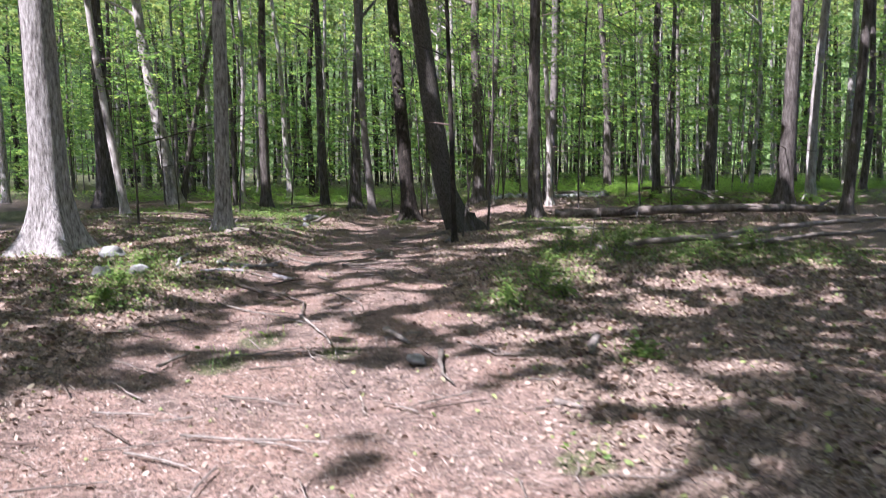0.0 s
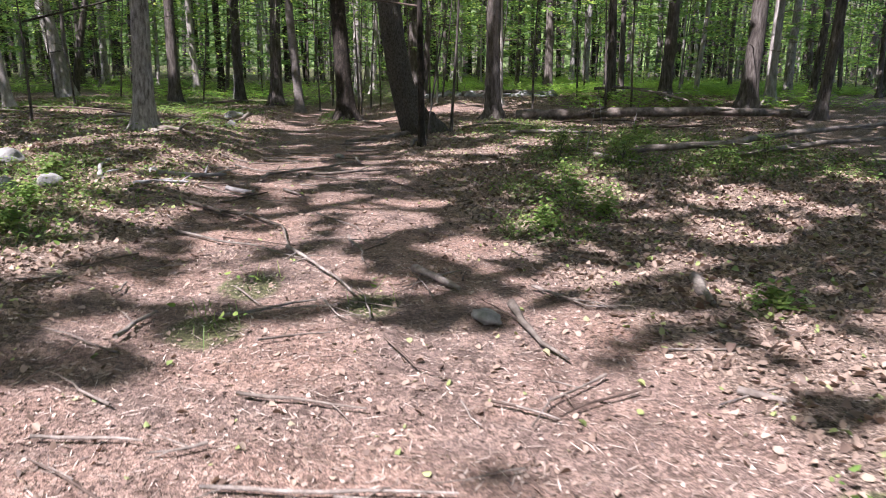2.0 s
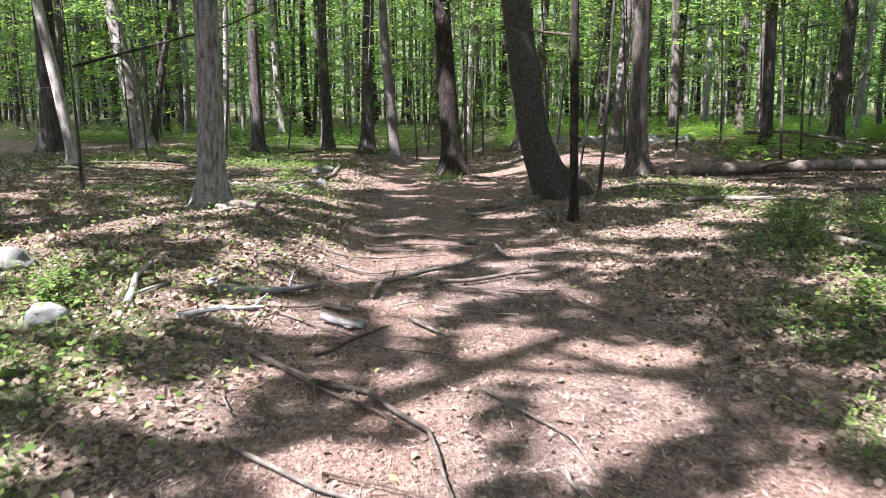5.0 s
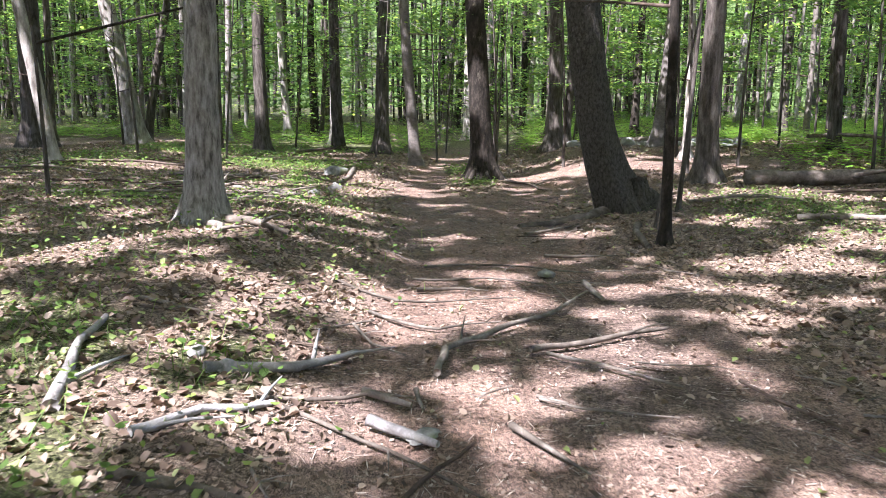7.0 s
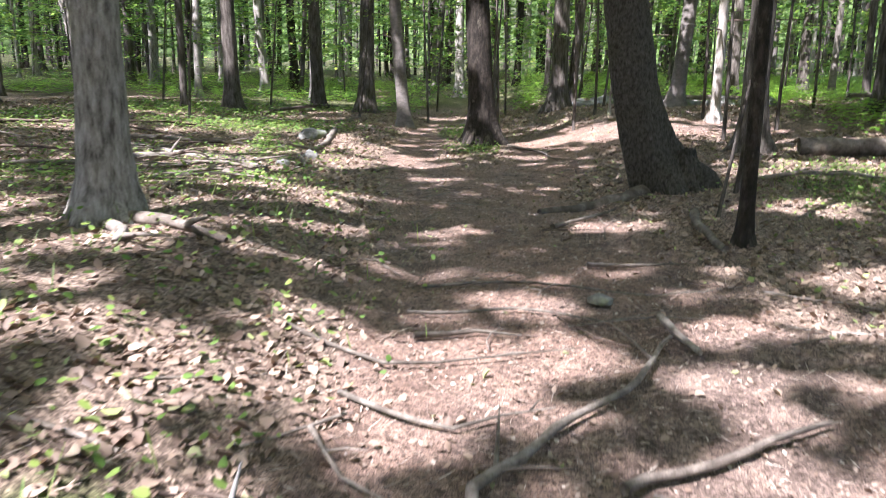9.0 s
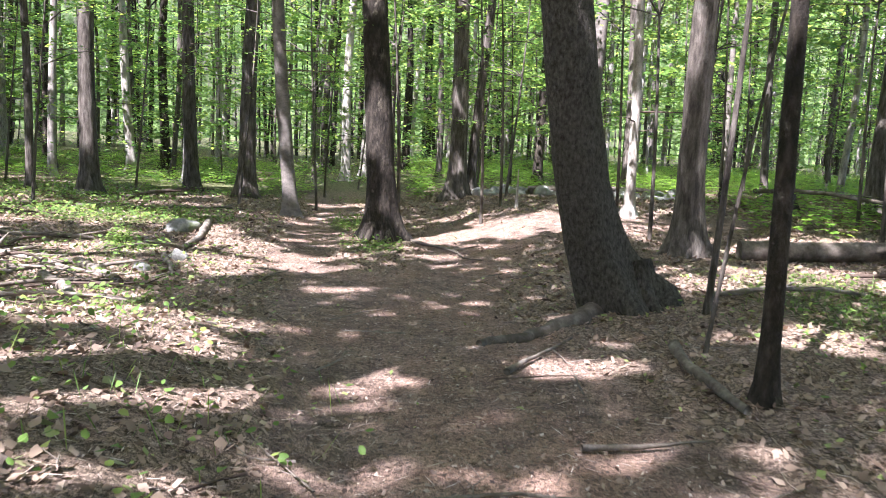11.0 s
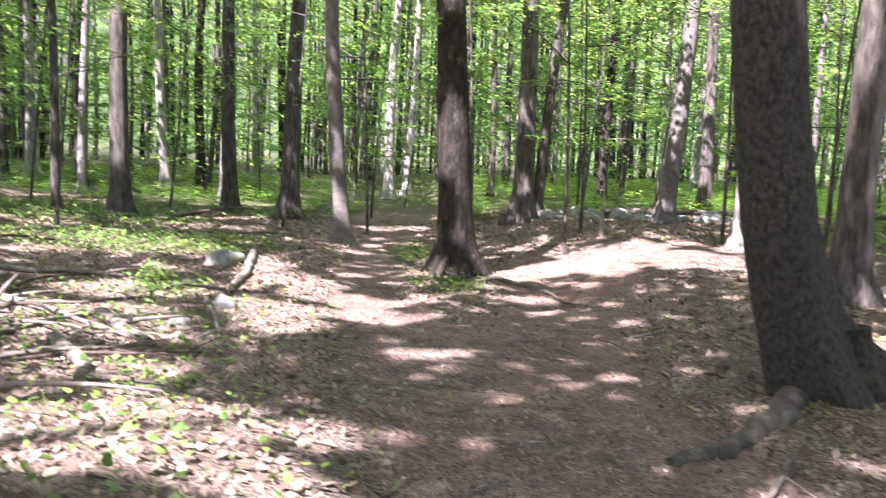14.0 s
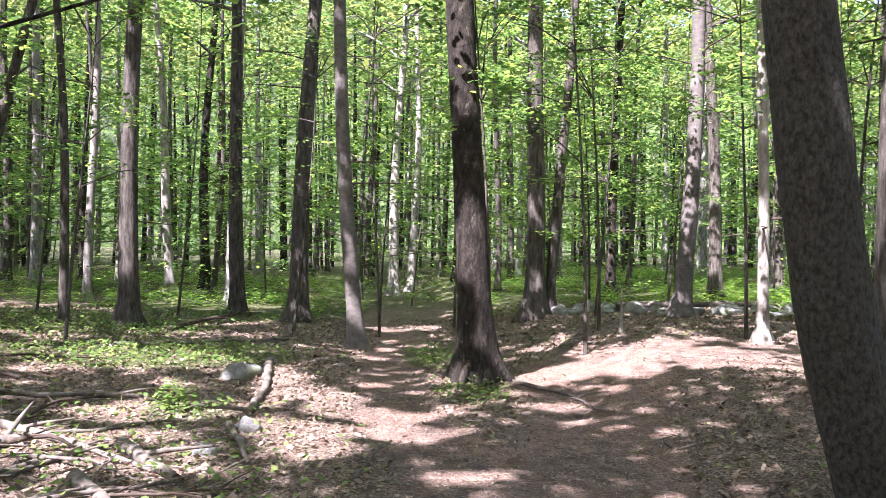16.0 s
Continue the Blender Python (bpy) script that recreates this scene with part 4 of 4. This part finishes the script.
WEB_ROOTS = [("pale_branch", [(-3.12, 10.52), (-3.02, 10.67), (-2.92, 10.81), (-2.77, 10.89), (-2.65, 11.0)], 0.026, 2), ("tree_root", [(-2.7, 13.25), (-2.2, 13.0), (-1.8, 13.12), (-1.25, 13.3)], 0.013, 1), ("tree_root", [(-2.1, 13.8), (-1.5, 13.92), (-1.0, 13.7), (-0.5, 13.8)], 0.011, 1), ("tree_root", [(-2.35, 12.65), (-1.9, 12.45), (-1.45, 12.62)], 0.014, 1), ("tree_root", [(-2.0, 14.3), (-1.3, 14.42), (-0.6, 14.2), (0.1, 14.4)], 0.012, 0), ("tree_root", [(-2.6, 11.0), (-2.1, 10.7), (-1.7, 10.3), (-1.2, 10.1)], 0.012, 1), ("tree_root", [(-1.1, 9.6), (-0.7, 9.0), (-0.6, 8.4)], 0.010, 1), ("tree_root", [(-2.4, 8.9), (-1.9, 8.5), (-1.5, 8.3), (-1.0, 7.7)], 0.014, 1), ("tree_root", [(-0.9, 16.2), (-0.5, 16.7), (0.1, 17.4)], 0.022, 0)]
FAR_STICKS = [('tree_root', [(-0.75, 23.9), (-0.4, 23.5), (-0.15, 22.9), (-0.02, 22.3), (-0.05, 21.75), (0.15, 21.5)], 0.035, 2),
    ('fallen_branch', [(-3.73, 24.9), (-3.62, 22.8), (-3.66, 21.3)], 0.06, 1),
    ('fallen_branch', [(-3.79, 20.92), (-3.61, 20.16), (-3.47, 19.5)], 0.035, 1),
    ('fallen_branch', [(-5.9, 21.1), (-4.9, 20.2), (-3.9, 19.15)], 0.03, 3),
    ('fallen_branch', [(-5.3, 19.1), (-4.83, 19.83), (-4.5, 20.3)], 0.03, 2),
    ('stick', [(-2.72, 19.2), (-2.55, 19.9), (-2.36, 20.5)], 0.014, 1)]
BRUSH_BRANCHES = [('fallen_branch', [(-4.49, 20.07), (-4.14, 19.44), (-3.9, 19.06)], 0.06, 1),
    ('fallen_branch', [(-4.54, 19.11), (-4.15, 18.41), (-4.02, 17.92)], 0.06, 1),
    ('fallen_branch', [(-6.42, 21.3), (-5.6, 20.77), (-4.87, 20.13)], 0.05, 3),
    ('fallen_branch', [(-5.77, 19.79), (-5.62, 20.0), (-5.32, 20.26)], 0.07, 1),
    ('fallen_branch', [(-5.33, 18.84), (-5.09, 19.22), (-4.84, 19.74)], 0.03, 2),
    ('fallen_branch', [(-6.0, 20.2), (-5.0, 20.7), (-4.2, 21.2)], 0.025, 3),
    ('buttress_root', [(0.55, 18.25), (0.3, 17.9), (0.0, 17.55), (-0.4, 17.28), (-0.9, 17.05)], 0.13, 0)]
LABELS = {"pale_branch": ("bleached blue-grey dead branch half sunk in litter", "branch"), "buttress_root": ("thick mossy root running out from the large tree", "root"), "stick": ("dry grey stick lying on the earth", "stick"), "tree_root": (ROOT_L, "root"), "fallen_branch": ("weathered fallen branch lying on dry leaves", "branch")}
for k, (nm, pts, rad, tw) in enumerate(NEAR_STICKS + NEAR_BRANCHES + MORE_STICKS + MID_STICKS + MID_MORE + WEB_ROOTS + FAR_STICKS + BRUSH_BRANCHES):
    lab, cat = LABELS[nm]
    fallen("fallen_branch" if nm == "pale_branch" else nm, pts, rad, MOSS_WOOD if nm == "buttress_root" else PALE_WOOD if nm == "pale_branch" else MOSS_WOOD if "root" in nm else (DARK_WOOD if k % 5 == 2 and nm == "stick" else DEAD_WOOD), lab, cat, 0.75 if "root" in nm else 0.5, tw, (-0.15 if rad > 0.1 else 0.2) if "root" in nm else 0.7, 0.0, 20 + k, "sticks and roots")


LEFT_LOGS = [[(-8.2, 20.4), (-6.6, 20.1), (-5.2, 20.3)], [(-7.4, 18.6), (-6.0, 18.9), (-5.0, 19.4)], [(-9.5, 23.0), (-8.0, 23.6), (-6.4, 23.2)], [(-6.9, 22.2), (-5.8, 21.9), (-4.9, 22.3)], [(-8.6, 24.8), (-7.2, 24.3), (-5.9, 24.9)], [(-10.0, 21.4), (-9.0, 21.9), (-7.9, 21.6)], [(4.6, 17.2), (5.6, 16.9), (6.5, 17.3)], [(2.2, 16.3), (3.0, 16.0), (3.9, 16.2)], [(3.6, 18.9), (4.8, 18.5), (5.6, 18.8)], [(1.5, 18.0), (2.3, 17.7), (3.0, 17.9)]]
for k, pts in enumerate(LEFT_LOGS):
    fallen("fallen_branch", pts, 0.022 + 0.006 * (k % 4), DEAD_WOOD if k % 2 else DARK_WOOD, "fallen dead branch with side twigs in the undergrowth", "branch", 0.5, 4, 1.0, 0.06, 700 + k, "fallen branches")
rt = random.Random(21)
for k in range(150):
    x, y = rt.uniform(-3.2, 1.6), 3.0 + 18 * rt.random() ** 1.2
    a, long = rt.uniform(0, 6.28), rt.uniform(0.12, 0.5)
    b = a + rt.uniform(-0.5, 0.5)
    fallen("twig", [(x, y), (x + long * math.cos(a), y + long * math.sin(a)), (x + long * math.cos(a) + 0.6 * long * math.cos(b), y + long * math.sin(a) + 0.6 * long * math.sin(b))], rt.uniform(0.0035, 0.009), DARK_WOOD if k % 3 == 0 else DEAD_WOOD, "thin dry twig lying on the trail", "twig", 0.6, k % 3, 0.7, 0.0, 300 + k, "twigs on the trail")
for k in range(26):
    x, y = rt.uniform(-6.6, -3.9), rt.uniform(17.4, 21.4)
    a, long = rt.choice((rt.uniform(-0.9, 0.4), rt.uniform(0.4, 1.6))), rt.uniform(0.3, 0.9)
    b = a + rt.uniform(-0.5, 0.5)
    fallen("fallen_branch", [(x, y), (x + long * math.cos(a), y + long * math.sin(a)), (x + long * math.cos(a) + 0.8 * long * math.cos(b), y + long * math.sin(a) + 0.8 * long * math.sin(b))], rt.uniform(0.006, 0.024), DEAD_WOOD if k % 3 else DARK_WOOD, "bare branch of a brushwood heap on the leaf litter", "branch", 0.6, 2, rt.uniform(0.8, 3.5), 0.05, 500 + k, "brushwood heap")


def stone(x, y, rx, ry, rz, seed, label="grey lichen-flecked stone sunk in the leaf litter"):
    bm = bmesh.new()
    bmesh.ops.create_icosphere(bm, subdivisions=3, radius=1)
    off = Vector((seed * 3.7, seed * 1.3, 0))
    for v in bm.verts:
        k = 1 + 0.35 * noise.noise(v.co * 1.3 + off) + 0.1 * noise.noise(v.co * 4 + off)
        v.co = Vector((v.co.x * rx * k, v.co.y * ry * k, max(v.co.z, -0.5) * rz * k))
    me = bpy.data.meshes.new("stone")
    bm.to_mesh(me)
    bm.free()
    me.materials.append(STONE)
    me.shade_smooth()
    ob = tagged(new("stone", me), label, "stone", "loose stones")
    ob.location = (x, y, floor_at(x, y) + rz * 0.15)
    ob.rotation_euler = (0, 0, seed)
    return ob


STONES = [(-1.95, 10.85, 0.1, 0.06, 0.012, 1), (0.1, 6.36, 0.12, 0.075, 0.045, 2), (-5.0, 11.9, 0.22, 0.16, 0.13, 3), (-4.33, 10.13, 0.16, 0.12, 0.12, 4), (-3.97, 10.41, 0.18, 0.14, 0.12, 5), (-0.96, 14.05, 0.07, 0.06, 0.04, 6), (-4.0, 23.7, 0.26, 0.2, 0.15, 7), (-3.85, 19.9, 0.09, 0.09, 0.08, 8), (-3.6, 20.75, 0.12, 0.1, 0.1, 9), (-2.95, 11.33, 0.06, 0.05, 0.05, 10), (-3.15, 11.5, 0.06, 0.05, 0.045, 11)]
for s in STONES:
    stone(*s)
# the tumbled line of stones behind the sunlit fork
rr = random.Random(3)
for k in range(26):
    u = k / 25
    stone(2.0 + 3.6 * u + rr.uniform(-0.2, 0.2), 29.6 - 1.9 * u + rr.uniform(-0.4, 0.4), rr.uniform(0.12, 0.34), rr.uniform(0.1, 0.25), rr.uniform(0.08, 0.2), 20 + k, "weathered grey stone of a tumbled low wall")
fallen("fallen_log", [(3.0, 29.2), (4.4, 28.4), (5.9, 27.9)], 0.07, DEAD_WOOD, "thin bleached log lying on tumbled stones", "log", 0.4, 2, 2.0, 0.05, 60)
for k, pts in enumerate([[(-3.8, 14.42), (-3.62, 14.3), (-3.4, 14.18), (-3.15, 14.1)], [(-3.9, 14.3), (-3.72, 14.05), (-3.66, 13.8)]]):
    fallen("tree_root", pts, 0.05 - 0.008 * k, DEAD_WOOD, "bleached bare root at the foot of the grey tree", "root", 0.6, 1, 0.5, 0.02, 61 + k)
tree(1.76, 25.7, 0.07, (0.0, 0), BARK_PALE, "thin broken-off pale post-like stump", 0.75, 0.2, 0.01, 0, 0, 71, 8, 8, "stump", "stump")


# ---------------------------------------------------------------- litter and low plants
def build_litter():
    n = 178000
    y = rng.uniform(2.2, 33, n)
    x = rng.uniform(-8, 7.5, n) * (1 + 0.5 * step(14, 24, y))
    t = trail_share(x, y)
    keep = rng.random(n) < (1 - 0.8 * t) * np.clip(1.25 - (y - 8) / 42, 0.4, 1)
    x, y, t = x[keep], y[keep], t[keep]
    size = (0.026 + 0.056 * rng.random(len(x)) ** 1.6) * (1 - 0.3 * t) * (1 + 0.25 * step(12, 30, y))
    p = np.stack([x, y, lay(x, y) + ripple(x, y) - 0.03 * t + rng.uniform(0.004, 0.022, len(x))], 1)
    al, ac = flat_leaves(p, size, 0.5)
    fold = rng.uniform(-0.6, 0.6, len(x))
    for m, far in ((y < 13, False), (y >= 13, True)):
        tagged(new("leaf_litter", leaf_cloud("leaf_litter", p[m], al[m], ac[m], fold[m], DEAD_LEAF, far)), "dry brown fallen leaves strewn over the forest floor", "leaf litter", kind="stuff")
    n = 125000
    x, y = rng.uniform(-4.2, 3.0, n), 2.2 + 21 * rng.random(n) ** 1.3
    keep = rng.random(n) < 0.25 + 0.75 * trail_share(x, y)
    x, y = x[keep], y[keep]
    p = np.stack([x, y, lay(x, y) + ripple(x, y) - 0.03 * trail_share(x, y) + rng.uniform(0.001, 0.008, len(x))], 1)
    al, ac = flat_leaves(p, 0.007 + 0.032 * rng.random(len(x)) ** 2.2, 0.35)
    tagged(new("leaf_crumbs", leaf_cloud("leaf_crumbs", p, al, ac, rng.uniform(-0.4, 0.4, len(x)), CRUMB, True)), "crumbled leaf and bark bits trodden into the trail", "leaf litter", kind="stuff")
    n = 46000
    x, y = rng.uniform(-4.5, 3.5, n), 2.0 + 22 * rng.random(n) ** 1.7
    size = rng.uniform(0.05, 0.22, n) ** 1.3
    p = np.stack([x, y, lay(x, y) + ripple(x, y) - 0.03 * trail_share(x, y) + 0.008], 1)
    al, ac = flat_leaves(p, size, 0.05)
    ac = unit(ac) * rng.uniform(0.002, 0.0075, n)[:, None]
    tagged(new("needle_litter", leaf_cloud("needle_litter", p, al, ac, rng.uniform(-0.4, 0.4, n), STRAW, True)), "thin dry twigs and stalks scattered on the earth", "twig litter", kind="stuff")


build_litter()


def build_low_plants():
    n = 100000
    x, y = rng.uniform(-10, 9, n), rng.uniform(4, 33, n)
    keep = rng.random(n) < green_share(x, y) * (1 - 0.7 * trail_share(x, y)) * 0.9
    x, y = x[keep], y[keep]
    m = len(x)
    h = rng.uniform(0.02, 0.13, m)
    p = np.stack([x, y, lay(x, y) + ripple(x, y) + h], 1)
    al, ac = flat_leaves(p, rng.uniform(0.025, 0.06, m) * (1 + 0.5 * step(14, 30, y)), 0.35)
    tagged(new("ground_plants", leaf_cloud("ground_plants", p, al, ac, rng.uniform(-0.3, 0.1, m), LEAF_LOW)), "low green seedlings and leaves on the forest floor", "ground plants", kind="stuff")
    n = 42000
    x, y = rng.uniform(-6, 6, n), rng.uniform(4, 30, n)
    keep = rng.random(n) < green_share(x, y) ** 1.5 * 0.9
    x, y = x[keep], y[keep]
    m = len(x)
    long = rng.uniform(0.06, 0.22, m)
    p = np.stack([x, y, lay(x, y) + ripple(x, y) + long * 0.3], 1)
    a = rng.uniform(0, 2 * np.pi, m)
    al = unit(np.stack([np.cos(a) * 0.6, np.sin(a) * 0.6, rng.uniform(0.4, 1.1, m)], 1)) * long[:, None]
    ac = np.stack([-np.sin(a), np.cos(a), np.zeros(m)], 1) * rng.uniform(0.003, 0.006, m)[:, None]
    tagged(new("grass", leaf_cloud("grass", p, al, ac, rng.uniform(-0.2, 0.2, m), LEAF_LOW)), "thin green grass blades in patches beside the trail", "grass", kind="stuff")


build_low_plants()


def shrub(x, y, h, seed, label="feathery green seedling bush among dry leaves"):
    r = random.Random(seed)
    base = tagged(new("shrub", None), label, "shrub", "low bushes")
    base.location = (x, y, floor_at(x, y))
    tips = []
    for k in range(7):
        a, d = r.uniform(0, 6.28), r.uniform(0.15, 0.5) * h
        tip = Vector((d * math.cos(a), d * math.sin(a), h * r.uniform(0.5, 1.0)))
        v, f = tube([(0, 0, -0.02), tip * 0.5 + Vector((0, 0, 0.06 * h)), tip], [0.006, 0.004, 0.002], 5)
        part("stem", mesh_of("stem", v, f, BARK_BROWN), base)
        tips += [tip, tip * 0.75 + Vector((r.uniform(-0.1, 0.1), r.uniform(-0.1, 0.1), 0.03)), tip * 0.5 + Vector((r.uniform(-0.15, 0.15), r.uniform(-0.15, 0.15), 0))]
    p, al, ac, fo = spray_leaves(np.array(tips), np.full(len(tips), 0.24 * h + 0.04), 16, 0.045, 0.3)
    part("foliage", leaf_cloud("foliage", p, al, ac, fo, LEAF_LOW), base, "small green leaves")


SHRUBS = [(2.34, 13.28, 0.5), (3.04, 12.51, 0.45), (1.8, 10.92, 0.35), (1.57, 9.73, 0.3), (3.6, 13.8, 0.5), (4.36, 12.13, 0.4), (1.1, 8.85, 0.22), (5.54, 13.07, 0.45), (2.53, 14.16, 0.45), (1.79, 9.22, 0.25), (-3.48, 8.2, 0.16), (-3.76, 9.35, 0.2), (-4.03, 10.81, 0.25), (-4.4, 21.7, 0.25), (3.32, 13.16, 0.5), (2.11, 6.44, 0.1), (4.33, 14.99, 0.4)]
for k, (bx, by, bh) in enumerate(SHRUBS):
    shrub(bx, by, bh, 900 + k)
for k, (bx, by, bl) in enumerate([(2.87, 13.67, 0.12), (3.12, 13.41, -0.2), (3.69, 14.07, 0.25)]):
    tree(bx, by, 0.022, (bl, 0.05), BARK_PALE, "bleached dead sapling stem standing in the green bank", 1.1, 0.1, 0.1, 0, 2, 930 + k, 7, 10, "dead sapling", "dead_sapling")


def build_ferns():
    n = 1500
    x, y = rng.uniform(-2, 24, n), rng.uniform(30.5, 52, n)
    keep = (x > 0.4 + 0.1 * (y - 30)) & (rng.random(n) < 0.9)
    x, y = x[keep], y[keep]
    x2, y2 = rng.uniform(5, 14, 260), rng.uniform(22, 31, 260)
    x3, y3 = rng.uniform(-16, -2, 420), rng.uniform(33, 50, 420)
    x, y = np.concatenate([x, x2, x3]), np.concatenate([y, y2, y3])
    base = np.stack([x, y, lay(x, y)], 1)
    fronds, per = 5, 10
    b = np.repeat(base, fronds, 0)
    m = len(b)
    a = rng.uniform(0, 2 * np.pi, m)
    long, rise = rng.uniform(0.3, 0.55, m), rng.uniform(0.15, 0.4, m)
    pos, al, ac = [], [], []
    for k in range(per):
        u = (k // 2 + 1) / (per / 2)
        side = 1 if k % 2 else -1
        c = b + np.stack([np.cos(a) * long * u, np.sin(a) * long * u, rise * np.sin(u * 2.1)], 1)
        out = np.stack([-np.sin(a) * side, np.cos(a) * side, np.full(m, -0.15)], 1)
        w = 0.17 * (1.1 - u) + 0.03
        pos.append(c + out * w * 0.5)
        al.append(out * w)
        ac.append(np.stack([np.cos(a), np.sin(a), np.zeros(m)], 1) * 0.07)
    mm = len(pos) * m
    tagged(new("ferns", leaf_cloud("ferns", np.concatenate(pos), np.concatenate(al), np.concatenate(ac), rng.uniform(-0.2, 0.2, mm), FERN, True)), "bright green fern bed under the trees", "ferns", kind="stuff")


build_ferns()
